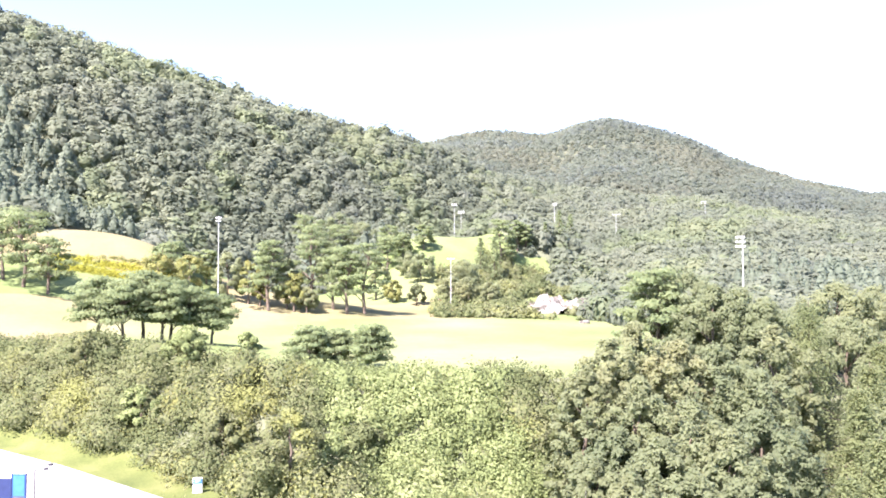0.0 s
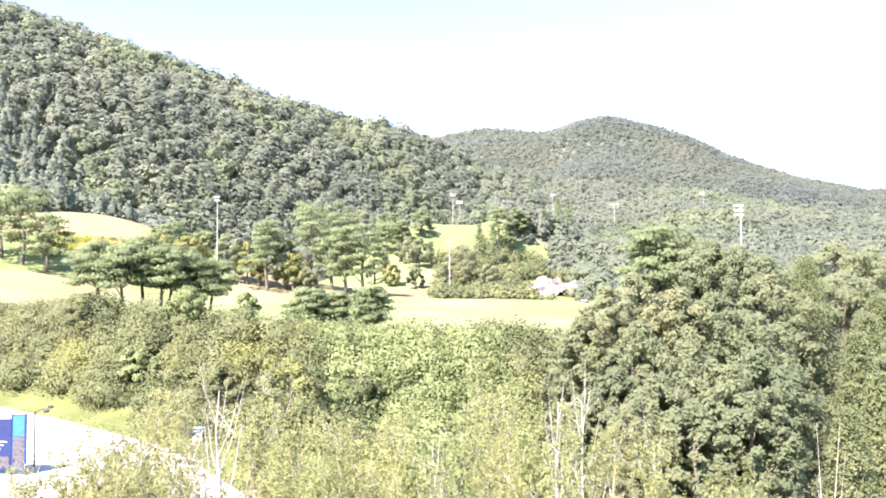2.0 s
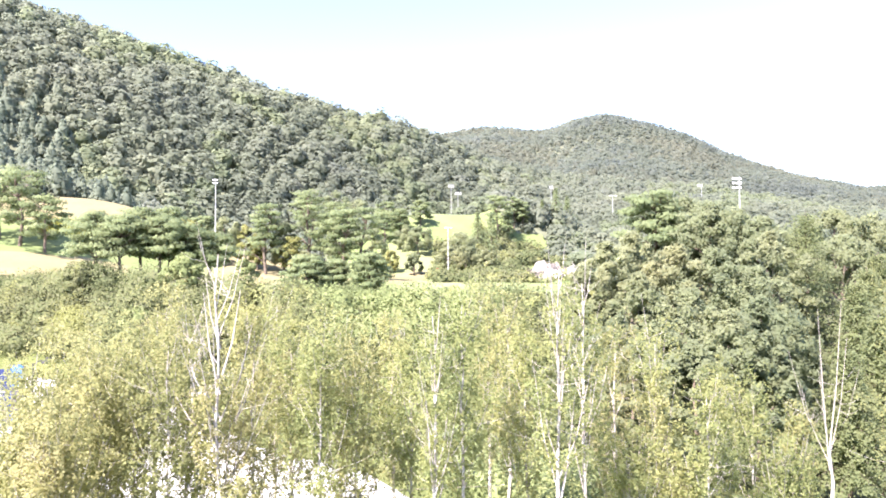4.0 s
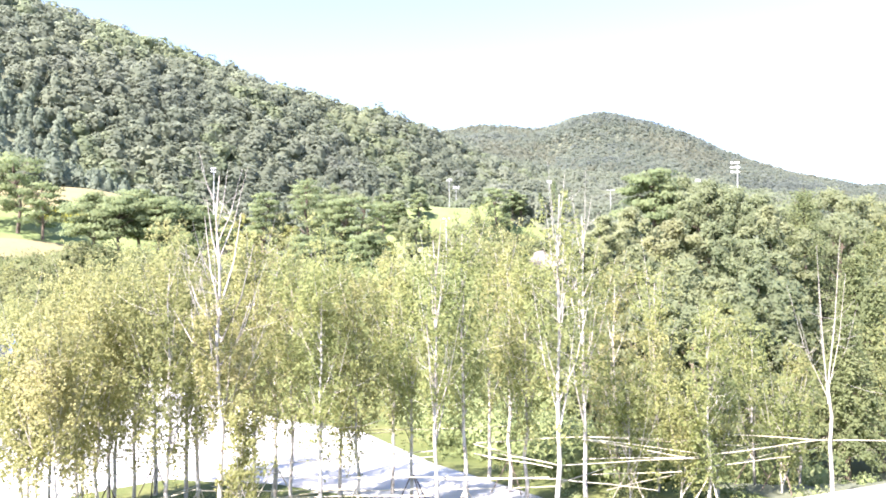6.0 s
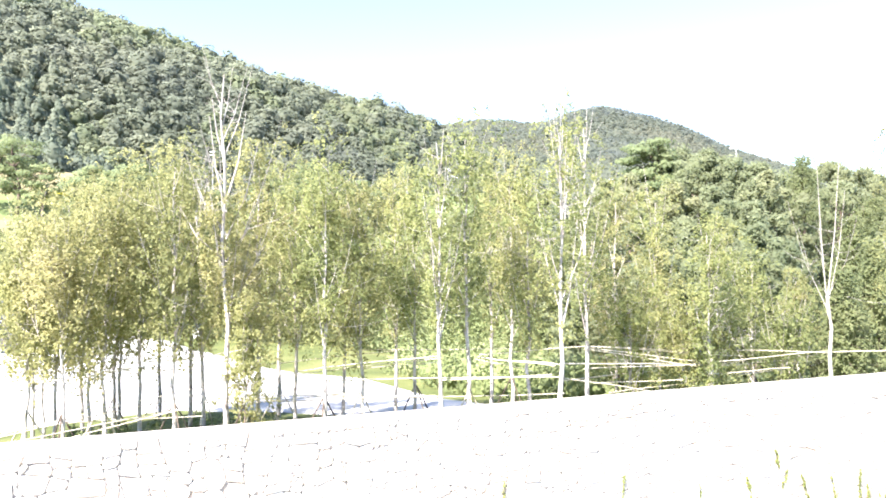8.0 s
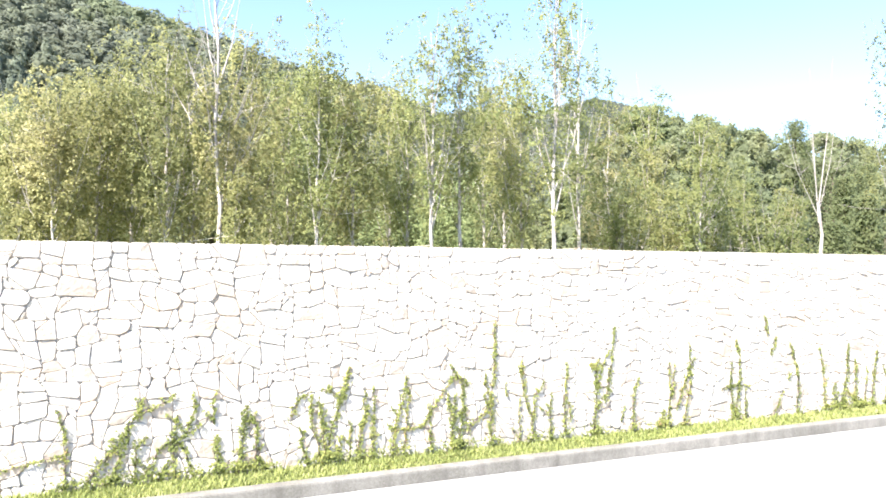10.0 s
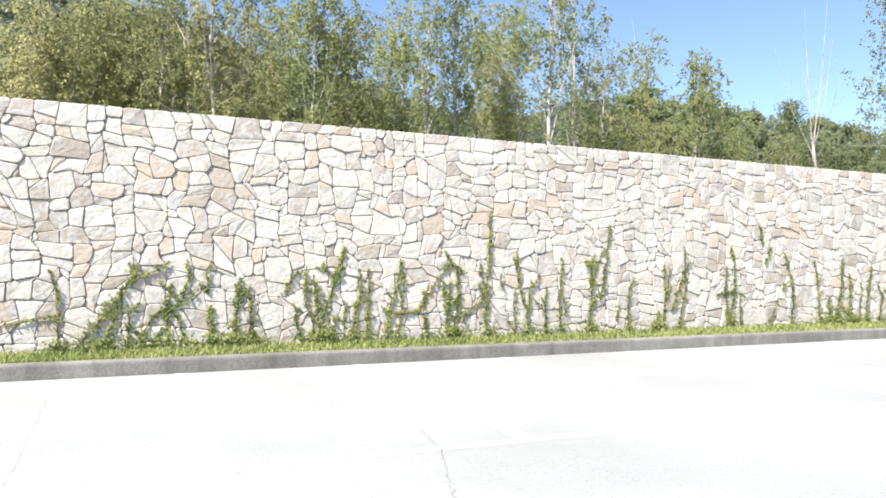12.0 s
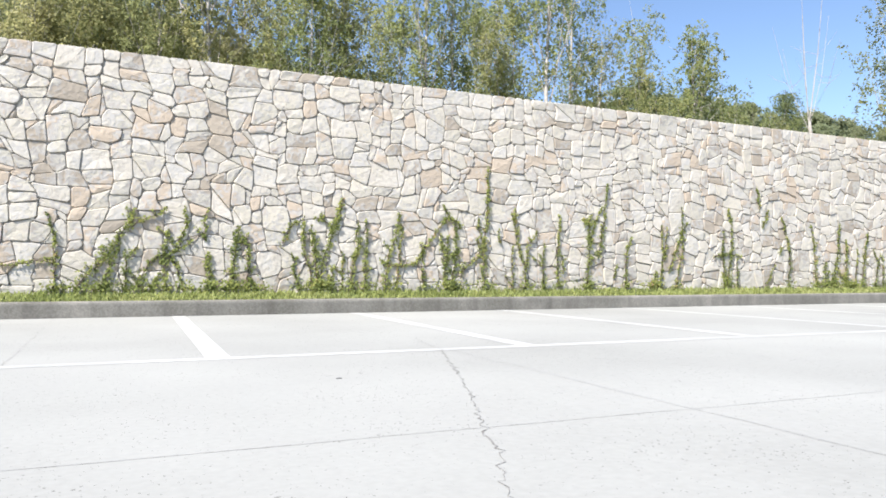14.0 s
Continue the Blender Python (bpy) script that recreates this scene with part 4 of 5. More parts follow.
rng = np.random.default_rng(5)
bank_spots, vine_spots, yellow_spots = [], [], []
HOLLOWS = ((7.2, 64.5, 1.8), (15.3, 58.6, 1.9), (-6, 79, 1.2))
for i in range(2300):
    x = rng.uniform(-22, 46) if i < 1750 else rng.uniform(15, 32)
    d = rng.uniform(1.2 - 3.4 * smooth(1, 9, x), 11.5)
    y = lerp_table(x, BANK) + d / 0.78
    r = rng.choice((0.6, 1.0, 1.5, 2.2), p=(0.28, 0.32, 0.26, 0.14)) * rng.uniform(0.8, 1.25) * (1.0 if d < 9 else 0.65)
    spot = (x, y, height(x, y), r)
    if any(math.hypot(x - hx, y - hy) < hr for hx, hy, hr in HOLLOWS):
        continue
    if 16 < x < 31 and d < 11:
        vine_spots.append(spot[:3] + (r * 0.85,))
    elif rng.uniform() < 0.05:
        yellow_spots.append(spot)
    else:
        bank_spots.append(spot)
shrubs("bank_shrubs", "dense dull green and brownish shrubs on the bank", bank_spots, M["shrub_leaf"], 6)
shrubs("bank_vines", "bright green vines smothering the bank", vine_spots, M["vine_leaf"], 7)
shrubs("yellow_shrubs", "yellowing bushes among the shrubs of the bank", yellow_spots, M["yellow_leaf"], 8)
for i, (x, y, tall, wide) in enumerate([(12.1, 56.4, 6.3, 6.3), (15.1, 57.2, 4.1, 4.8), (8.2, 64.5, 3.7, 4.6), (11.3, 72.7, 3.3, 2.4), (18.3, 59.0, 2.7, 4.5), (2.1, 71.4, 3.4, 4.4), (-2.7, 80.9, 3.8, 4.9), (6.1, 75.0, 3.2, 4.8), (26.1, 50.3, 2.5, 3.3), (27.2, 45.5, 2.7, 3.1)]):
    broadleaf(x, y, tall, wide, 900 + i, "tall_shrub", "tall leafy shrub standing out on the bank", ("shrub_leaf", "vine_leaf")[i % 2], 20, 300, 0.2, group="tall shrubs on the bank", low=0.12)

# ---- the stone wall ----
WALL_Y, WALL_H, WALL_A, WALL_B = 10.865, 3.64, -10.0, 32.0
wall = tagged(new("wall_stone", box_mesh("wall_stone", (WALL_A, WALL_Y + 0.012, -0.1, WALL_B, WALL_Y + 0.5, WALL_H - 0.01), M["mortar"])), "high wall of pale irregular split stones with recessed joints", "wall", kind="structure")


def clip(poly, nx, ny, c):
    """The part of a polygon where nx * x + ny * y <= c."""
    out = []
    for (ax, ay), (bx, by) in zip(poly, poly[1:] + poly[:1]):
        a, b = nx * ax + ny * ay - c, nx * bx + ny * by - c
        if a <= 0:
            out.append((ax, ay))
        if (a < 0 < b) or (b < 0 < a):
            k = a / (a - b)
            out.append((ax + (bx - ax) * k, ay + (by - ay) * k))
    return out


def wall_cells(seed):
    """Outlines of the stones: blocks of many sizes laid in rough broken courses, with slanting joints."""
    rng = np.random.default_rng(seed)
    nx, nz = int((WALL_B - WALL_A) / 0.088), 46
    dx, dz = (WALL_B - WALL_A) / nx, WALL_H / nz
    sizes = [(4, 3), (3, 3), (5, 3), (4, 4), (3, 2), (5, 4), (2, 2), (4, 2), (3, 4), (2, 3), (3, 5), (5, 5), (4, 5), (5, 2)]
    odds = np.array([15, 15, 5, 3.5, 17, 2.0, 10, 8, 6, 7, 1.5, 0.5, 1.0, 2], float)
    taken, blocks, corners = np.zeros((nx, nz), bool), [], set()
    for j in range(nz):
        i = 0
        while i < nx:
            if taken[i, j]:
                i += 1
                continue
            w, h = sizes[rng.choice(len(sizes), p=odds / odds.sum())]
            free = 0
            while free < w + 2 and i + free < nx and not taken[i + free, j]:
                free += 1
            w, h = free if free - w < 2 and free < 7 else w, min(h, nz - j)
            if w == 1:
                h = min(2, nz - j)
            if nz - j - h == 1:
                h += 1
            taken[i:i + w, j:j + h] = True
            blocks.append((i, j, w, h))
            corners |= {(i, j), (i + w, j), (i, j + h), (i + w, j + h)}
            i += w
    places = {}
    for i, j in sorted(corners):
        x, z = WALL_A + i * dx, j * dz
        inner = min(1.0, j / 7.0, (nz - j) / 7.0)
        wx = 0.12 * noise.noise((x * 2.1, z * 2.1, 4.0)) + 0.12 * noise.noise((x * 0.9, z * 0.9, 2.0)) + rng.uniform(-0.05, 0.05)
        wz = (0.13 * noise.noise((x * 1.9, z * 2.1, 9.0)) + 0.12 * noise.noise((x * 0.8, z * 0.9, 6.0)) + rng.uniform(-0.043, 0.043)) * inner
        places[i, j] = (x + wx * (0 < i < nx), z + wz)
    cells = []
    for i, j, w, h in blocks:
        ring = [(i + k, j) for k in range(w)] + [(i + w, j + k) for k in range(h)] + [(i + w - k, j + h) for k in range(w)] + [(i, j + h - k) for k in range(h)]
        poly = [places[q] for q in ring if q in places]
        n = len(poly)
        cx, cz = sum(p[0] for p in poly) / n, sum(p[1] for p in poly) / n
        if w * h >= 12 and rng.uniform() < 0.3:
            a = (0.0 if w > h else 1.57) + rng.normal(0, 0.4)
            c = math.cos(a) * (cx + rng.normal(0, 0.03)) + math.sin(a) * (cz + rng.normal(0, 0.03))
            halves = [clip(poly, math.cos(a), math.sin(a), c), clip(poly, -math.cos(a), -math.sin(a), -c)]
            cells += [q for q in halves if len(q) >= 3]
        elif 6 <= w * h and 0 < j < nz - h and rng.uniform() < 0.26:
            # a broken-off corner, filled with a small wedge
            px, pz = poly[int(rng.integers(n))]
            d = math.hypot(px - cx, pz - cz)
            a, b = (px - cx) / d, (pz - cz) / d
            a, b = a + rng.uniform(-0.35, 0.35), b + rng.uniform(-0.35, 0.35)
            c = a * cx + b * cz + (a * (px - cx) + b * (pz - cz)) * rng.uniform(0.35, 0.6)
            cells += [q for q in (clip(poly, a, b, c), clip(poly, -a, -b, -c)) if len(q) >= 3]
        else:
            cells.append(poly)
    return cells


def inset(poly, gap):
    """The outline drawn in by gap, corner by corner."""
    out, n = [], len(poly)
    for i in range(n):
        (px, pz), (x, z), (qx, qz) = poly[i - 1], poly[i], poly[(i + 1) % n]
        ax, az, bx, bz = x - px, z - pz, qx - x, qz - z
        la, lb = math.hypot(ax, az) + 1e-6, math.hypot(bx, bz) + 1e-6
        mx, mz = -az / la - bz / lb, ax / la + bx / lb
        k = gap * 2 / max(0.9, mx * mx + mz * mz)
        out.append((x + mx * k, z + mz * k))
    return out


def soften(poly, cut):
    """Cut the corners of a polygon."""
    out, n = [], len(poly)
    for i in range(n):
        (px, pz), (x, z), (qx, qz) = poly[i - 1], poly[i], poly[(i + 1) % n]
        for ox, oz in ((px, pz), (qx, qz)):
            L = math.hypot(ox - x, oz - z)
            k = min(0.34, cut / max(L, 1e-5))
            out.append((x + (ox - x) * k, z + (oz - z) * k))
    return out


def stone_arrays(rng, poly):
    """A proud stone with a chipped edge and an uneven face."""
    a = soften(inset(poly, rng.uniform(0.0005, 0.0035)), rng.uniform(0.014, 0.044))
    n = len(a)
    cx, cz = sum(p[0] for p in a) / n, sum(p[1] for p in a) / n
    size = min(1.0, min(math.hypot(x - cx, z - cz) for x, z in a) / 0.09)
    proud = rng.uniform(0.0, 0.02)
    tx, tz = rng.normal(0, 0.03, 2)
    V = [(x, WALL_Y + 0.05, z) for x, z in a]
    for gap, depth in ((0.001, 0.004), (0.004, -0.6), (0.013, -1.0)):
        ring = inset(a, gap * size)
        V += [(x, WALL_Y + (depth if depth > 0 else depth * (proud + 0.006)) + (x - cx) * tx + (z - cz) * tz + rng.normal(0, 0.0018), z) for x, z in ring]
    V.append((cx, WALL_Y - proud - 0.008 + rng.normal(0, 0.004), cz))
    F = [(r * n + i, r * n + (i + 1) % n, (r + 1) * n + (i + 1) % n, (r + 1) * n + i) for r in range(3) for i in range(n)]
    T = [(3 * n + i, 3 * n + (i + 1) % n, 4 * n) for i in range(n)]
    return V, F, T


rng = np.random.default_rng(21)
near_cells, far_data = [], []
for poly in wall_cells(20):
    (near_cells if -2.6 < sum(p[0] for p in poly) / len(poly) < 9.4 else far_data).append(poly)


def stone_mesh(polys):
    V, F = [], []
    for poly in polys:
        made = stone_arrays(rng, poly)
        if made:
            k = len(V)
            V += made[0]
            F += [tuple(i + k for i in f) for f in made[1] + made[2]]
    me = bpy.data.meshes.new("stone")
    me.from_pydata(V, [], F)
    return me


def build_stones():
    near_cells.sort(key=lambda p: -min(q[1] for q in p))
    mid = sorted(near_cells, key=lambda p: abs(sum(q[0] for q in p) / len(p) - 3.4))
    for poly in mid[:300]:
        me = stone_mesh([poly])
        me.materials.append(M["stone"])
        part("stone", me, wall)
    me = stone_mesh(mid[300:] + far_data)
    me.materials.append(M["stone_far"])
    tagged(part("stones", me, wall), kind="stuff")


build_stones()

# kerb and the strip of soil and grass at the foot of the wall
kerb = tagged(new("kerb", box_mesh("kerb", (WALL_A, 10.26, -0.3, WALL_B, 10.40, 0.195), M["joint"])), "worn grey granite kerb at the edge of the car park", "kerb", kind="structure")
kerb.rotation_euler.y = -RISE



def kerb_mesh(x0, x1):
    """One length of kerb with a worn rounded front edge."""
    shape = [(10.235, -0.3), (10.235, 0.165), (10.240, 0.188), (10.252, 0.201), (10.272, 0.206), (10.415, 0.206), (10.415, -0.3)]
    bm = bmesh.new()
    a, b = [[bm.verts.new((x, y, z)) for y, z in shape] for x in (x0, x1)]
    n = len(shape)
    for i in range(n):
        bm.faces.new((a[i], a[(i + 1) % n], b[(i + 1) % n], b[i]))
    bm.faces.new(a)
    bm.faces.new(b)
    return mesh_bm("kerb_stone", bm, M["kerb"])


for i in range(21):
    L = 2.0
    part("kerb_stone", kerb_mesh(WALL_A + i * L, WALL_A + (i + 1) * L - 0.002), kerb)
V = [(x, y, z + RISE * x) for y, z in ((10.41, 0.15), (10.5, 0.19), (10.7, 0.25), (WALL_Y + 0.06, 0.29)) for x in np.linspace(WALL_A, WALL_B, 117)]
F = [(j * 117 + i, j * 117 + i + 1, (j + 1) * 117 + i + 1, (j + 1) * 117 + i) for j in range(3) for i in range(116)]
tagged(new("grass_strip", mesh_np("grass_strip", V, F, M["grass"])), "narrow strip of grass between kerb and wall", "grass", kind="structure")


def blades(name, label, count, area, tall, seed):
    """Bent grass blades as pointed strips; area(rng, n) gives their feet."""
    rng = np.random.default_rng(seed)
    P = area(rng, count)
    w = rng.uniform(0, 6.283, count)
    D = np.stack([np.cos(w), np.sin(w), np.zeros(count)], 1)
    S = np.stack([-np.sin(w), np.cos(w), np.zeros(count)], 1) * 0.011
    h = (rng.uniform(0.4, 1.0, count) ** 1.3 * tall)[:, None]
    up = np.array((0, 0, 1.0))
    bend = rng.uniform(0.1, 0.7, count)[:, None]
    V = np.stack([P - S, P + S, P + S * 0.7 + up * h * 0.6 + D * h * bend * 0.3, P - S * 0.7 + up * h * 0.6 + D * h * bend * 0.3,
                  P + S * 0.2 + up * h + D * h * bend, P - S * 0.2 + up * h + D * h * bend], 1).reshape(-1, 3)
    k = np.arange(count)[:, None] * 6
    F = np.concatenate([k + np.array((0, 1, 2, 3)), k + np.array((3, 2, 4, 5))])
    return tagged(new(name, mesh_np(name, V, F, M["blade"])), label, "grass", kind="stuff")


def strip_feet(rng, n):
    x, y = rng.uniform(-6, 26, n), rng.uniform(10.42, WALL_Y - 0.02, n)
    return np.stack([x, y, 0.15 + (y - 10.41) * 0.30 + RISE * x], 1)


blades("grass_blades", "short green and straw-coloured grass blades along the wall", 24000, strip_feet, 0.09, 31)

# ---- markings, joints and cracks of the car park ----
def flat_strip(name, points, widths, material, z=0.004):
    """A thin flat band along points on the ground."""
    V, n = [], len(points)
    for i, (x, y) in enumerate(points):
        a, b = points[max(i - 1, 0)], points[min(i + 1, n - 1)]
        dx, dy = b[0] - a[0], b[1] - a[1]
        L = math.hypot(dx, dy)
        w = widths[i] if isinstance(widths, (list, tuple)) else widths
        V += [(x - dy / L * w / 2, y + dx / L * w / 2, z), (x + dy / L * w / 2, y - dx / L * w / 2, z)]
    F = [(2 * i, 2 * i + 1, 2 * i + 3, 2 * i + 2) for i in range(n - 1)]
    return mesh_np(name, V, F, material)


def wander(a, b, step, amount, seed):
    rng = np.random.default_rng(seed)
    n = max(2, int(math.hypot(b[0] - a[0], b[1] - a[1]) / step))
    out = []
    for i in range(n + 1):
        k = 0.0 if i in (0, n) else 1.0
        out.append((a[0] + (b[0] - a[0]) * i / n + rng.normal(0, amount) * k, a[1] + (b[1] - a[1]) * i / n + rng.normal(0, amount) * k))
    return out


for x in range(-9, 30):
    x0 = 1.07 + 2.45 * x
    if -14 < x0 < 40:
        ob = new("bay_line", flat_strip("bay_line", [(x0, 10.22), (x0 - 0.26, 4.88)], 0.17, M["paint"], 0.002))
        ob.parent = lot
ob = new("bay_line", flat_strip("bay_line", [(-14, 4.80), (40, 4.84)], 0.14, M["paint"], 0.0015))
ob.parent = lot
for i, (a, b, w) in enumerate([((-30, 2.0), (40, 2.02), 0.006), ((-30, 5.86), (1.6, 5.86), 0.004), ((-0.42, 10.2), (-0.62, -6), 0.007), ((2.5, 4.75), (2.1, -6), 0.005), ((7.4, 10.2), (7.2, -6), 0.005), ((-30, -2.2), (40, -2.1), 0.006), ((12.5, 10.2), (12.3, -6), 0.005)]):
    ob = new("slab_joint", flat_strip("slab_joint", wander(a, b, 0.3, 0.006, 50 + i), w * 0.65, M["joint"], 0.001))
    ob.parent = lot
CRACK = [(2.69, 5.94), (2.55, 5.33), (2.46, 4.81), (2.16, 4.0), (1.94, 3.4), (1.76, 2.94), (1.56, 2.46), (1.38, 2.05), (1.29, 1.79), (1.21, 1.58), (1.11, 1.38), (1.04, 1.22), (0.98, 1.08)]
pts = []
for i in range(len(CRACK) - 1):
    pts += wander(CRACK[i], CRACK[i + 1], 0.035, 0.011, 70 + i)[:-1]
rng = np.random.default_rng(3)
ob = new("crack", flat_strip("crack", pts, [float(v) * min(1.0, 0.25 + i / 40) for i, v in enumerate(rng.uniform(0.0, 0.105, len(pts)) ** 2 + 0.0012)], M["crack"], 0.0015))
ob.parent = lot
bm = bmesh.new()
bmesh.ops.create_cone(bm, cap_ends=True, segments=9, radius1=0.026, radius2=0.018, depth=0.008, matrix=Matrix.Translation((1.27, 3.55, 0.004)))
tagged(new("flat_pebble", mesh_bm("flat_pebble", bm, M["black"])), "small dark flat pebble lying on the concrete", "pebble")

# ---- ivy on the wall ----
def ivy(*stems):
    """An ivy plant on the wall: stems of (fullness, (x, z), (x, z), ...) with side shoots, hugging the stones."""
    (x0, z0), seed = stems[0][1], int(stems[0][1][0] * 100) + 900
    rng = np.random.default_rng(seed)
    t = thing("ivy_plant", "young ivy climbing the pale stone wall with small green leaves", "ivy", (x0, WALL_Y - 0.03, z0), 0, "ivy along the wall")
    runs, P = [], []
    for full, *knots in stems:
        K = np.array(knots) - np.array((x0, z0))
        if full > 0.3 and knots[0][1] < 0.6:
            K[0, 1] -= 0.12
        n = 5 * (len(K) - 1)
        u = np.linspace(0, len(K) - 1, n + 1)
        R = np.stack([np.interp(u, range(len(K)), K[:, k]) for k in (0, 1)], 1)
        R[1:-1] = 0.25 * R[:-2] + 0.5 * R[1:-1] + 0.25 * R[2:]
        R[1:] += rng.normal(0, 0.012, (n, 2))
        runs.append(([(a, rng.uniform(-0.006, 0.008), b) for a, b in R], [0.011 * (1 - 0.75 * i / n) + 0.002 for i in range(n + 1)], full))
        for k in range(int(rng.uniform(0.2, 1.0) + full * len(K) * 0.7)):
            i = int(rng.integers(0, max(1, n - 2)))
            side, L, w = rng.choice((-1, 1)), rng.uniform(0.06, 0.22), rng.uniform(0.15, 0.8)
            runs.append(([(R[i, 0] + side * L * math.sin(w) * q + rng.normal(0, 0.006), rng.uniform(-0.004, 0.008), R[i, 1] + L * math.cos(w) * q) for q in (0, 0.35, 0.7, 1.0)], [0.005, 0.004, 0.003, 0.002], full * 0.5))
    for run, rad, full in runs:
        R = np.array(run)
        L = np.linalg.norm(R[1:] - R[:-1], axis=1).sum()
        m = int(L * (48 + 125 * full) * rng.uniform(0.8, 1.15))
        u = rng.uniform(0, 1, m) ** 1.15 * (len(R) - 1.001)
        a = u.astype(int)
        q = R[a] + (R[a + 1] - R[a]) * (u - a)[:, None]
        thick = 0.010 + 0.034 * full * (1.15 - u / len(R)) * (0.55 + 0.9 * np.array([abs(noise.noise((x0 + p[0] * 4, p[2] * 4, full))) for p in q]))
        P.append(q + rng.normal(0, 1, (m, 3)) * thick[:, None] * np.array((1, 0.25, 0.8)) - np.array((0, 0.01, 0)))
        if full > 0.45 and run[0][2] + z0 < 0.55:
            low = int(60 * full)
            P.append(np.stack([run[0][0] + rng.normal(0, 0.11 * full, low), rng.uniform(-0.07, 0.0, low), 0.34 - z0 + RISE * x0 + np.abs(rng.normal(0, 0.07, low))], 1))
    P = np.concatenate(P)
    P[:, 1] = np.minimum(P[:, 1], 0.008)
    N = np.tile((-0.1, -1.0, 0.4), (len(P), 1))
    for i, (run, rad, full) in enumerate(runs):
        part("stem" if i < 1 else "shoot", tubes_mesh("stem", [(run, rad)], M["bark"], 5), t)
    V, F = leaf_arrays(rng, P, N, 0.036, 0.9, 0.75, soft=0.4)
    part("foliage", mesh_np("foliage", V, F, M["ivy_leaf"]), t)


ivy((0.7, (-3.4, 0.4), (-3.35, 1.0), (-3.4, 1.6)))
ivy((0.8, (-2.2, 0.4), (-2.1, 1.3)), (0.7, (-2.15, 0.7), (-1.6, 0.72), (-1.1, 0.64)))
ivy((0.55, (-0.45, 0.38), (-0.45, 0.75), (-0.47, 1.08), (-0.56, 1.38)), (0.6, (-0.46, 0.74), (-0.74, 0.73), (-1.07, 0.64)))
ivy((1.5, (-0.27, 0.37), (0.0, 0.63), (0.2, 0.82), (0.39, 1.17), (0.56, 1.49)), (0.8, (0.39, 1.17), (0.68, 1.34), (0.98, 1.48)), (1.2, (0.09, 0.38), (0.2, 0.6), (0.34, 0.98)), (0.7, (0.42, 0.38), (0.42, 0.79), (0.57, 0.94)))
ivy((0.9, (0.55, 0.51), (0.75, 0.77), (1.05, 0.87), (1.32, 1.06)), (1, (0.94, 0.37), (0.92, 0.74), (0.93, 0.99), (0.98, 1.19)), (0.7, (0.7, 0.38), (0.87, 0.61)), (0.7, (1.21, 0.38), (1.07, 0.74), (0.93, 0.86)))
ivy((0.6, (1.08, 0.87), (1.17, 1.13), (1.22, 1.32), (1.18, 1.55)))
ivy((1.3, (1.54, 0.39), (1.53, 0.61), (1.51, 0.88)), (0.6, (1.46, 1.05), (1.48, 1.3), (1.5, 1.53)))
ivy((1.6, (1.86, 0.37), (1.87, 0.68), (1.91, 1.02), (1.92, 1.25)), (0.5, (1.9, 1.02), (2.05, 1.05), (2.08, 1.19)))
ivy((0.7, (2.09, 0.37), (2.08, 0.69), (2.1, 0.92), (2.0, 1.11)), (0.8, (2.24, 0.39), (2.09, 0.52)))
ivy((0.7, (2.85, 0.43), (2.74, 0.71), (2.8, 0.83)), (0.9, (2.58, 1.03), (2.72, 1.29), (2.84, 1.42)))
ivy((0.7, (3.08, 0.47), (2.91, 0.95), (2.91, 1.45)))
ivy((1.5, (3.15, 0.38), (3.22, 0.85), (3.34, 1.17), (3.42, 1.45), (3.52, 1.76)), (1.1, (3.12, 0.4), (3.11, 0.78), (3.04, 1.02), (3.03, 1.33)), (0.6, (3.32, 1.31), (3.21, 1.41), (3.06, 1.43)), (0.8, (3.29, 0.47), (3.4, 0.71)))
ivy((0.4, (3.51, 0.43), (3.52, 0.72), (3.5, 0.96)))
ivy((0.9, (3.66, 0.43), (3.67, 0.75), (3.76, 0.97), (3.76, 1.4)), (0.6, (3.73, 0.82), (3.81, 1.17)))
ivy((0.9, (3.88, 0.44), (3.88, 0.72), (3.91, 0.97), (3.87, 1.44)))
ivy((1.1, (4.2, 0.4), (4.27, 0.83), (4.39, 1.16), (4.44, 1.57)), (0.5, (4.41, 0.44), (4.44, 0.8), (4.49, 1.13), (4.48, 1.4)))
ivy((0.7, (4.26, 0.73), (4.65, 0.74), (4.84, 0.88), (5.04, 1.22), (5.2, 1.45), (5.33, 1.52)), (0.6, (5.33, 1.52), (5.51, 1.42), (5.43, 1.19)), (0.5, (4.87, 0.48), (4.84, 0.77), (4.85, 1.08)), (0.4, (5.33, 1.52), (5.22, 1.75)))
ivy((1.5, (5.36, 0.4), (5.42, 0.7), (5.45, 1.0), (5.44, 1.34)), (0.9, (5.27, 0.44), (5.23, 0.85), (5.16, 1.26)), (0.7, (5.29, 0.74), (5.29, 1.23)))
ivy((1.2, (5.97, 0.44), (5.96, 0.82), (5.97, 1.21), (6.02, 1.59), (6.04, 1.98), (6.04, 2.4)), (0.8, (5.52, 0.63), (5.83, 0.86), (5.98, 1.15)), (0.4, (5.91, 1.21), (5.84, 1.62)))
ivy((0.45, (6.54, 0.44), (6.5, 0.79), (6.51, 1.1)), (0.4, (6.26, 1.14), (6.26, 1.37)))
ivy((0.9, (6.78, 0.42), (6.77, 0.76), (6.64, 1.03), (6.57, 1.42), (6.53, 1.71)), (0.5, (6.78, 0.72), (6.81, 1.07), (7.01, 1.4)))
ivy((0.5, (7.13, 0.45), (7.12, 0.76), (7.15, 1.14)), (0.3, (7.12, 0.76), (6.89, 0.92)))
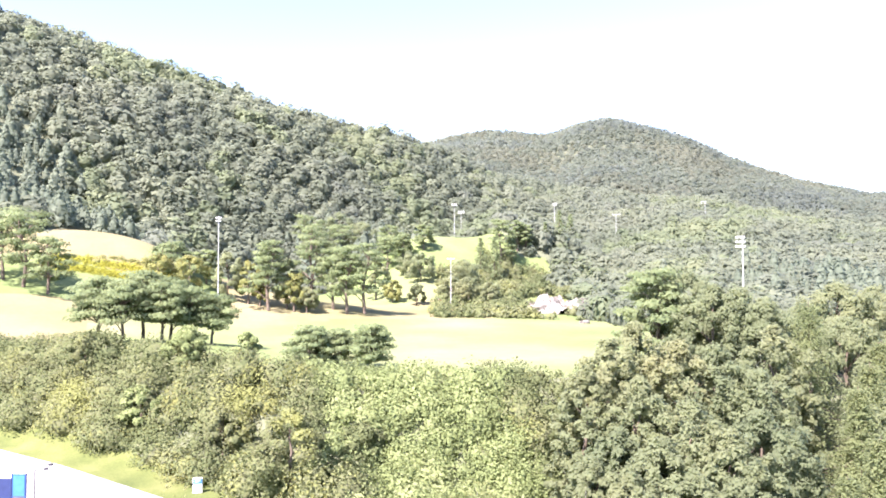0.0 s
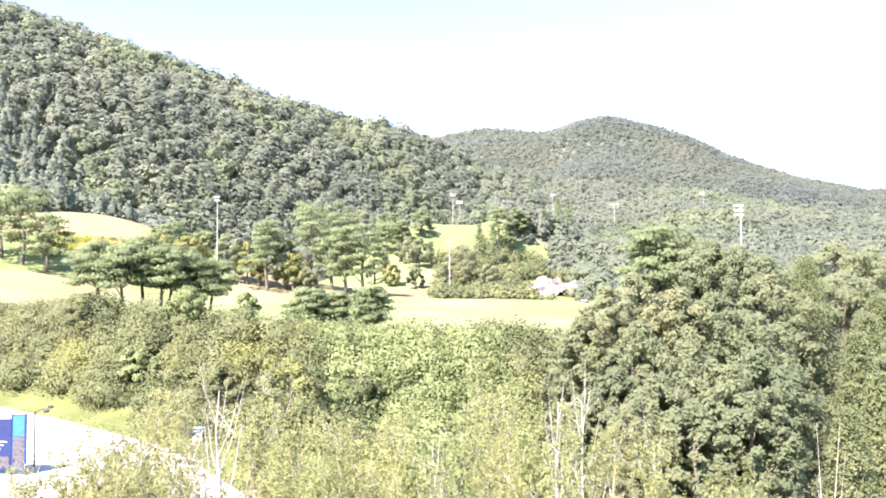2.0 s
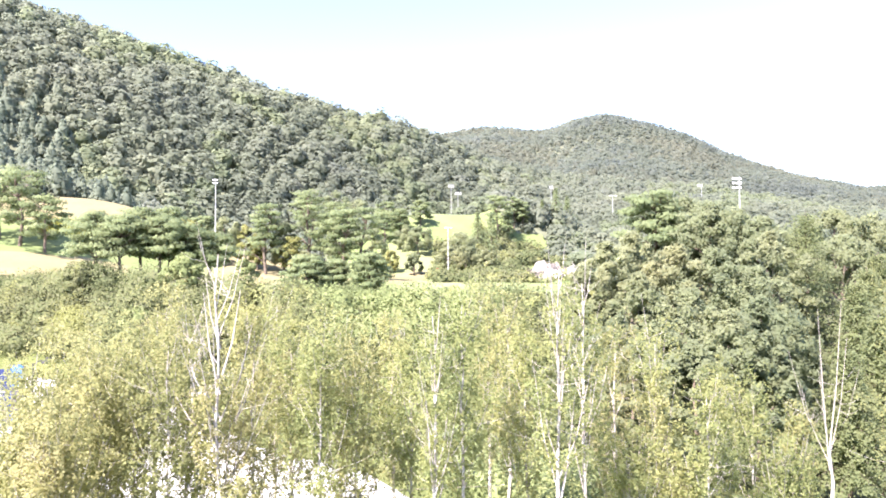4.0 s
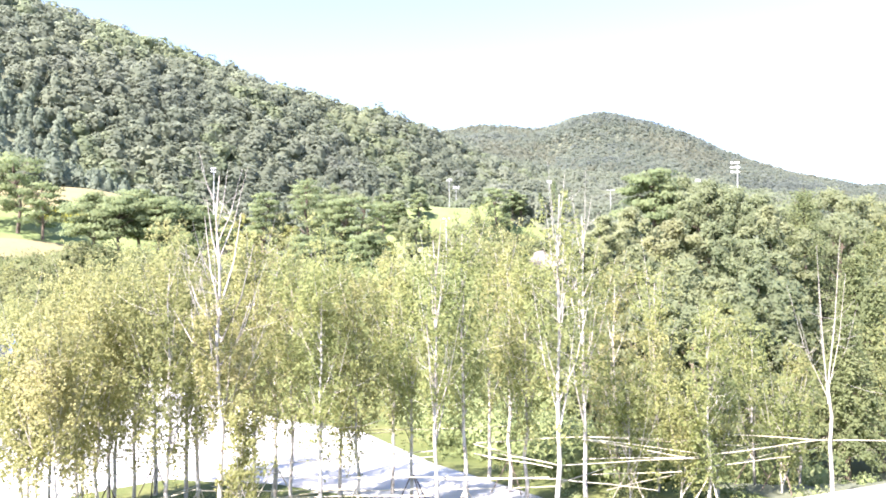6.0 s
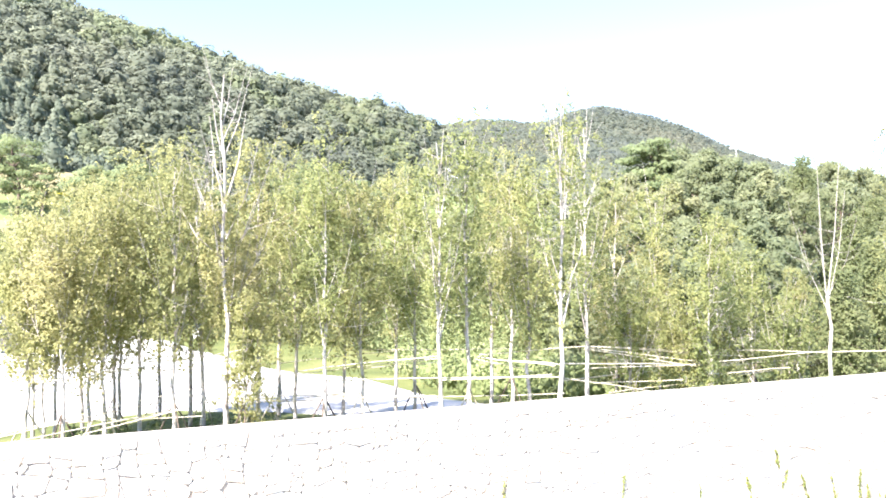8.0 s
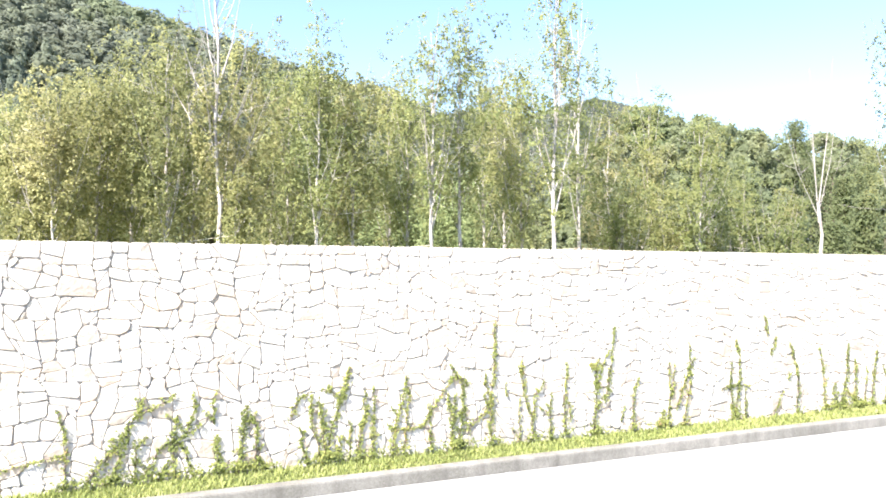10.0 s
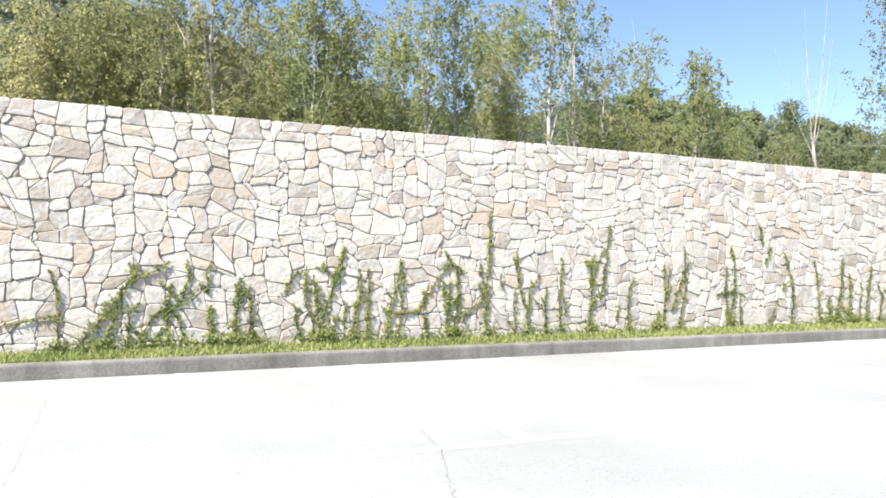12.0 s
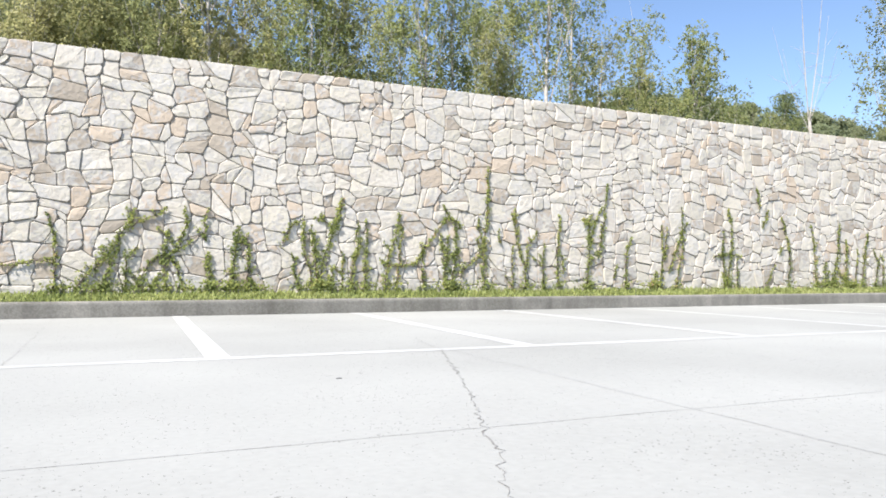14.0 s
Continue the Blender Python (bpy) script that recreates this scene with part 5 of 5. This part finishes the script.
ivy((0.8, (7.43, 0.53), (7.41, 1.05), (7.45, 1.33), (7.46, 1.65)), (0.4, (7.53, 0.65), (7.52, 0.97)))
ivy((1.5, (8.05, 0.44), (8.08, 0.81), (8.09, 1.21), (8.08, 1.49), (7.94, 1.62)), (0.9, (8.1, 1.17), (8.2, 1.51), (8.34, 1.84)), (0.8, (8.27, 0.92), (8.39, 1.45), (8.47, 2.26)))
ivy((0.6, (8.89, 0.47), (8.89, 0.82), (8.93, 1.09), (8.99, 1.31)), (0.3, (8.63, 0.54), (8.69, 0.81)))
ivy((0.6, (9.65, 0.47), (9.76, 0.92), (9.71, 1.54)), (0.4, (9.78, 0.88), (9.84, 1.5)), (1.2, (9.5, 0.47), (9.59, 0.68)))
ivy((0.9, (9.89, 0.69), (10.07, 1.17), (10.23, 1.36), (10.2, 1.92)), (0.6, (10.07, 0.47), (10.18, 0.93), (10.26, 1.29)))
ivy((0.7, (11.3, 0.48), (11.21, 0.85), (11.26, 1.49)), (0.9, (11.34, 0.55), (11.47, 1.05), (11.45, 1.65), (11.35, 1.91)), (0.5, (11.01, 0.99), (11.37, 1.04), (11.73, 1.0)), (0.4, (11.61, 0.5), (11.6, 0.95)))
ivy((0.8, (12.2, 2.01), (12.16, 2.24), (12.12, 2.39)))
ivy((0.8, (12.28, 1.6), (12.39, 1.79), (12.44, 1.98)))
ivy((0.6, (13.01, 0.48), (13.05, 1.03), (12.93, 1.52), (12.78, 1.83)), (0.9, (12.77, 1.08), (12.79, 1.21)), (0.4, (12.35, 0.51), (12.63, 0.87)))
ivy((0.9, (13.78, 0.49), (13.77, 1.1), (13.65, 1.68)), (1.6, (14.08, 0.49), (14.09, 0.94)), (1.2, (14.31, 0.52), (14.46, 1.11), (14.48, 1.76)), (1, (14.7, 0.52), (14.72, 1.0), (14.7, 1.44)), (1.3, (14.86, 0.49), (14.47, 0.73)))
ivy((0.9, (15.19, 0.49), (15.3, 1.12), (15.41, 1.57)), (0.5, (14.97, 0.52), (15.1, 1.26)), (0.6, (15.62, 0.47), (15.71, 0.97), (15.55, 1.24)), (0.5, (15.91, 0.49), (15.84, 1.14)))
ivy((0.7, (16.3, 0.5), (16.3, 1.5)))
ivy((0.7, (17.4, 0.5), (17.35, 1.1), (17.4, 1.7)))
ivy((0.7, (18.8, 0.5), (18.8, 1.6)))

# ---- bamboo rails lashed to the birches, and their props ----
def pole(name, a, b, r, label, category, group, material="bamboo"):
    mid = [tuple(a[k] + (b[k] - a[k]) * u + (0.012 * math.sin(7 * u + a[0]) if k != 1 else 0) for k in range(3)) for u in (0, 0.25, 0.5, 0.75, 1)]
    return tagged(new(name, tubes_mesh(name, [(mid, [r, r * 0.95, r * 0.9, r * 0.85, r * 0.8])], M[material], 7)), label, category, group)


RAILS = []
RAILS += [((-2.58, 21.1, 3.31), (-0.93, 19.29, 3.53)), ((-2.98, 24.54, 3.19), (2.66, 22.12, 3.3)), ((-0.93, 19.29, 3.53), (3.05, 18.64, 4.13)), ((-2.3, 18.84, 2.4), (-0.89, 18.55, 2.68)),
        ((-2.23, 18.28, 2.08), (1.52, 17.72, 2.93)), ((-1.22, 19.46, 2.51), (1.97, 18.52, 2.59)), ((-1.07, 18.85, 2.61), (2.33, 21.19, 2.75)), ((-0.32, 24.49, 3.19), (4.52, 23.5, 3.18)),
        ((2.21, 20.15, 2.85), (6.07, 19.04, 2.72)), ((3.63, 19.52, 3.27), (5.24, 18.27, 3.65)), ((4.36, 23.57, 3.18), (8.08, 21.95, 3.59)), ((4.84, 19.02, 2.82), (6.01, 18.84, 2.83))]
RAILS += [((3.14, 19.21, 2.71), (6.01, 18.84, 2.83)), ((5.11, 18.33, 3.62), (7.49, 16.97, 3.9)), ((6.78, 22.51, 3.6), (11.78, 21.45, 3.53)), ((4.03, 19.35, 3.2), (10.23, 15.59, 3.39)),
        ((6.51, 20.46, 3.26), (8.59, 19.56, 3.44)), ((6.22, 19.53, 2.56), (11.31, 17.34, 2.66)), ((8.68, 17.33, 3.78), (10.03, 15.66, 3.65)), ((9.62, 19.11, 3.64), (12.15, 17.46, 3.91)),
        ((10.04, 15.67, 3.39), (13.06, 15.49, 2.82)), ((12.08, 17.5, 3.91), (16.44, 16.18, 3.62)), ((12.08, 17.5, 3.83), (14.99, 15.73, 3.32)), ((12.09, 17.52, 3.28), (14.99, 15.72, 3.44))]
RAILS += [((10.23, 15.6, 3.3), (15.6, 18.75, 2.9)), ((15.6, 18.72, 3.6), (18.93, 15.33, 3.61)), ((14.92, 15.75, 3.48), (18.93, 15.33, 3.65)), ((15.7, 16.51, 3.26), (21.2, 18.52, 2.99)),
        ((16.3, 16.27, 3.01), (20.38, 17.79, 2.81)), ((18.93, 15.33, 3.61), (20.85, 13.74, 3.75)), ((11.85, 16.01, 2.83), (15.04, 16.82, 2.78))]
RAILS += [((-2.27, 18.6, 2.49), (2.02, 18.9, 3.24)), ((-2.16, 17.6, 2.46), (1.66, 18.6, 2.79)), ((-2.62, 21.5, 3.21), (1.41, 21.0, 3.45)), ((0.16, 21.5, 3.61), (2.0, 22.5, 3.58)),
        ((2.02, 18.8, 2.86), (3.84, 18.4, 2.9)), ((4.47, 21.5, 3.05), (8.08, 18.6, 3.66)), ((4.06, 19.5, 2.65), (7.48, 17.2, 2.89)), ((7.58, 17.2, 3.25), (9.88, 15.6, 3.44)),
        ((9.94, 20.0, 3.42), (11.04, 18.5, 3.16)), ((9.53, 18.0, 3.61), (10.3, 15.7, 3.67)), ((12.15, 17.3, 3.86), (15.18, 16.0, 3.44)), ((12.27, 17.3, 2.89), (14.42, 16.2, 2.99))]
RAILS += [((14.94, 15.9, 3.13), (17.78, 15.6, 3.21)), ((12.22, 17.4, 3.9), (16.39, 16.0, 3.56)), ((10.24, 15.6, 3.71), (15.12, 15.8, 3.4))]
for a, b in RAILS:
    pole("bamboo_rail", a, b, 0.014, "weathered bamboo rail lashed between birch stems", "pole", "bamboo rails among the birches")
rng = np.random.default_rng(77)
for i, (x, y, tall, wide, leaves, low, bare, lean) in enumerate(BIRCHES):
    if i % 2 == 0 and -3 < x < 24:
        for k in range(3):
            w = k * 2.094 + rng.uniform(0, 1.0)
            fx, fy = x + 0.62 * math.cos(w), y + 0.62 * math.sin(w)
            pole("tree_prop", (fx, fy, height(fx, fy) - 0.03), (x + 0.03 * math.cos(w), y + 0.03 * math.sin(w), height(x, y) + 1.05), 0.022, "slanting wooden prop steadying a young birch", "prop", "props of the birches", "bark" if i % 4 else "bamboo")

# plants and rough grass under the birches
rng = np.random.default_rng(91)
low_spots = []
for i in range(420):
    x, y = rng.uniform(-6, 24), rng.uniform(11.4, 27)
    limit = 24.5 if x < 0 else 26.5 if x < 5 else 19.0 if x < 9.5 else 13.2 if x < 12.4 else 27
    if y < limit - 0.6:
        low_spots.append((x, y, height(x, y) - 0.1, rng.uniform(0.18, 0.42)))
shrubs("undergrowth", "low tufts of weeds and small plants under the birches", low_spots, M["vine_leaf"], 92, 700, 0.08)
right_spots = [(rng.uniform(13.5, 25), rng.uniform(20, 40)) for i in range(180)]
shrubs("roadside_bushes", "leafy green bushes beside the road below the grove", [(x, y, height(x, y), rng.uniform(0.7, 1.7)) for x, y in right_spots if x > 13.5 + max(0, 30 - y) * 0.1], M["vine_leaf"], 93, 170, 0.18)

# bushes and pale rock at the edge of the course
spots = []
for i in range(2000):
    az, r = radians(rng.uniform(22.5, 35)), rng.uniform(146, 218)
    x, y = math.sin(az) * r, math.cos(az) * r
    if land_kind(x, y) == 2 or rng.uniform() < (0.97 if math.degrees(az) > 25.6 else 0.25) * (r < (213 if math.degrees(az) > 25.6 else 201)):
        if math.hypot((x - (84.6, 132.2, 11.6, 3.4)[0]) / (84.6, 132.2, 11.6, 3.4)[2], (y - (84.6, 132.2, 11.6, 3.4)[1]) / (84.6, 132.2, 11.6, 3.4)[2]) > 1.05 or rng.uniform() < 0.06:
            spots.append((x, y, height(x, y), rng.uniform(0.8, 2.3)))
shrubs("course_bushes", "rough bushes at the edge of the golf course", spots, M["shrub_leaf"], 94, 26, 0.5)
# rock face: an uneven pale sheet that breaks out of the slope
RX, RY, RU, RV = (84.6, 132.2, 11.6, 3.4)
def rock_face(n=54, k=26):
    V = []
    for j in range(k + 1):
        for i in range(n + 1):
            u, v = 2 * i / n - 1, 2 * j / k - 1
            x, y = RX + RU * (0.92 * u + 0.39 * v * RV / RU), RY + RU * (-0.39 * u + 0.92 * v * RV / RU)
            h = 1.5 * noise.noise((x * 0.28, y * 0.28, 3.1)) + 0.7 * noise.noise((x * 0.9, y * 0.9, 7.7)) + 0.35 * noise.noise((x * 2.1, y * 2.1, 1.3))
            V.append((x, y, height(x, y) - 0.3 + 3.0 * smooth(-1.0, 0.35, v) * (1 - 0.35 * abs(u)) - 5.5 * smooth(0.6, 1.0, v) - 3.5 * abs(u) ** 5 + round(h * 4) / 4 * 0.8 + h * 0.9))
    F = [(j * (n + 1) + i, j * (n + 1) + i + 1, (j + 1) * (n + 1) + i + 1, (j + 1) * (n + 1) + i) for j in range(k) for i in range(n)]
    return mesh_np("rock_face", V, F, M["sand"])


v, f = lump(np.random.default_rng(812), (0, 0, 0), (1.1, 0.6, 0.45), 2, 0.14)
boulder = tagged(new("boulder", mesh_np("boulder", v[:, :3], f, M["sand"])), "small pale boulder lying at the edge of the fairway", "rock")
boulder.location = (76.8, 116.1, height(76.8, 116.1) + 0.15)
tagged(new("rock_face", rock_face()), "pale broken rock face beside the fairway", "rock")

# the hedge field on the mound
spots, dull_spots = [], []
rng = np.random.default_rng(95)
for i in range(1500):
    u, v = rng.uniform(-1, 1), rng.uniform(-1, 1)
    if abs(v) > 1 - 0.3 * u * u:
        continue
    x, y = -1.5 + u * 11.0, 150.8 + v * 3.6 + u * 1.0
    terrace = 0.25 * math.sin(v * 7.0 + u * 2.5)
    (dull_spots if v > 0.45 + 0.3 * math.sin(u * 5) and u > -0.2 else spots).append((x, y, height(x, y) - 0.3 + terrace, rng.uniform(0.4, 0.7)))
shrubs("browning_bushes", "low bushes turning dull brown at the top of the mound", dull_spots, M["yellow_leaf"], 97, 110, 0.16)
shrubs("clipped_bushes", "low clipped bushes turning golden on the mound", spots, M["gold_leaf"], 96, 110, 0.16)


# ---- lamps, poles and signs ----
def flood_pole(x, y, tall, rows, side=1.0, wide=2.2, base=None):
    z = height(x, y) if base is None else base
    t = thing("floodlight_pole", "tall grey steel floodlight pole of the golf course", "floodlight", (x, y, z - 0.2), -23, "floodlight poles of the course")
    part("pole", tubes_mesh("pole", [([(0, 0, 0), (0, 0, tall * 0.5), (0, 0, tall)], [0.1, 0.07, 0.045])], M["steel"], 10), t)
    for k in range(rows):
        zz = tall - 0.2 - k * 0.55
        part("crossarm", box_mesh("crossarm", (-wide * (0.5 + 0.4 * (side < 0)), -0.06, zz - 0.04, wide * (0.5 if side > 0 else 0.05), 0.06, zz + 0.04), M["steel"], 0.01), t)
        for j in range(3):
            px = -wide * 0.45 + j * wide * 0.45 - (0.4 * wide if side < 0 else 0)
            lamp = part("floodlight", box_mesh("floodlight", (px - 0.09 * wide - 0.06, -0.3, zz - 0.1, px + 0.09 * wide + 0.06, -0.06, zz + 0.1), M["steel"], 0.05), t, "grey floodlight housing")
            part("lens", box_mesh("lens", (px - 0.09 * wide - 0.03, -0.32, zz - 0.08, px + 0.09 * wide + 0.03, -0.302, zz + 0.08), M["white"]), lamp)


for x, y, tall, rows, side, wide in [(16.1, 138.1, 16.8, 2, 1, 0.75), (65.9, 151.0, 10.6, 1, 1, 1.3), (106.1, 240.9, 18.5, 2, 1, 1.6), (107.1, 237.4, 17.0, 2, 1, 1.8), (150.8, 249.1, 13.9, 2, 1, 1.5), (160.3, 223.6, 11.1, 1, 1, 2.4), (210.1, 235.0, 9.5, 2, -1, 1.7), (68.7, 69.7, 14.0, 3, -1, 0.9)]:
    flood_pole(x, y, tall, rows, side, wide)

flag = thing("golf_flag", "thin white flagstick with a small red flag in the fairway", "flag", (62.9, 150.7, height(62.9, 150.7)), -20)
part("stick", tubes_mesh("stick", [([(0, 0, -0.1), (0, 0, 1.0), (0, 0, 2.1)], [0.02, 0.018, 0.015])], M["white"], 6), flag)
part("pennant", box_mesh("pennant", (0.02, -0.006, 1.62, 0.55, 0.006, 2.05), M["red"], 0.004), flag, "small red pennant")

lx, ly, lamp_top = (-4.7, 55.71, 4.97)
lz = height(lx, ly) + 0.05
lamp = thing("street_lamp", "slim black street lamp with two small heads beside the road", "street lamp", (lx, ly, lz), -23)
LH = lamp_top - lz
part("pole", tubes_mesh("pole", [([(0, 0, 0), (0, 0, 0.5), (0, 0, LH)], [0.08, 0.055, 0.045])], M["black"], 8), lamp)
part("arm", tubes_mesh("arm", [([(0, 0, LH - 0.1), (0.35, 0, LH + 0.12), (0.75, 0, LH + 0.2), (1.0, 0, LH + 0.1)], [0.03, 0.028, 0.025, 0.022])], M["black"], 6), lamp)
for px, pz in ((0.72, 0.02), (1.02, 0.3)):
    bm = bmesh.new()
    bmesh.ops.create_uvsphere(bm, u_segments=10, v_segments=6, radius=0.17, matrix=Matrix.Translation((px, 0, LH + pz)) @ Matrix.Diagonal((1.2, 0.8, 0.6, 1)))
    part("lamp_head", mesh_bm("lamp_head", bm, M["black"]), lamp)

sx, sy, sign_top = (-5.08, 54.23, 5.04)
sz = height(sx, sy) + 0.05
TOP = sign_top - sz
board = thing("banner_board", "tall blue printed banner board standing by the road", "sign", (sx, sy, sz), -23)
for k, (x0, x1, mat, dz) in enumerate(((-2.75, -0.9, "navy", -0.28), (-0.82, 0.0, "blue", 0.0))):
    panel = part("panel", box_mesh("panel", (x0, -0.04, 0.35, x1, 0.04, TOP + dz), M[mat], 0.008), board, ("dark blue printed panel", "blue printed panel")[k])
    if k:
        part("print", box_mesh("print", (x0 + 0.06, -0.048, TOP - 1.35, x1 - 0.06, -0.042, TOP - 0.08), M["sky_blue"]), panel, "pale blue sky print")
        part("print", box_mesh("print", (x0 + 0.06, -0.048, 0.45, x1 - 0.06, -0.042, TOP - 1.4), M["photo"]), panel, "strip of small printed photographs")
    else:
        for j in range(3):
            part("print", box_mesh("print", (x0 + 0.25, -0.048, TOP * 0.55 - j * 0.22, x1 - 0.25 - 0.2 * j, -0.042, TOP * 0.55 + 0.05 - j * 0.22), M["white"]), panel, "pale line of small lettering")
        part("print", box_mesh("print", (x0 + 0.2, -0.048, 0.45, x1 - 0.1, -0.042, 1.2), M["photo"]), panel, "printed photograph")
    for px in (x0 - 0.03, x1 + 0.03):
        part("post", box_mesh("post", (px - 0.04, -0.05, 0, px + 0.04, 0.05, TOP + dz + 0.05), M["navy"], 0.008), board)

px, py, pylon_top = (5.73, 59.05, 2.59)
pz = height(px, py)
pylon = thing("sign_pylon", "small white and blue sign pylon on the grass verge", "sign", (px, py, pz), -12)
PH = pylon_top - pz
part("slab", box_mesh("slab", (-0.33, -0.1, 0, 0.33, 0.1, PH), M["white"], 0.03), pylon)
part("plate", box_mesh("plate", (-0.31, -0.118, PH * 0.62, 0.31, -0.104, PH * 0.97), M["sky_blue"]), pylon, "pale blue plate")
for j in range(2):
    part("lettering", box_mesh("lettering", (-0.2, -0.124, PH * (0.84 - 0.1 * j), 0.2 - 0.1 * j, -0.1195, PH * (0.87 - 0.1 * j)), M["white"]), pylon, "white bar of lettering")
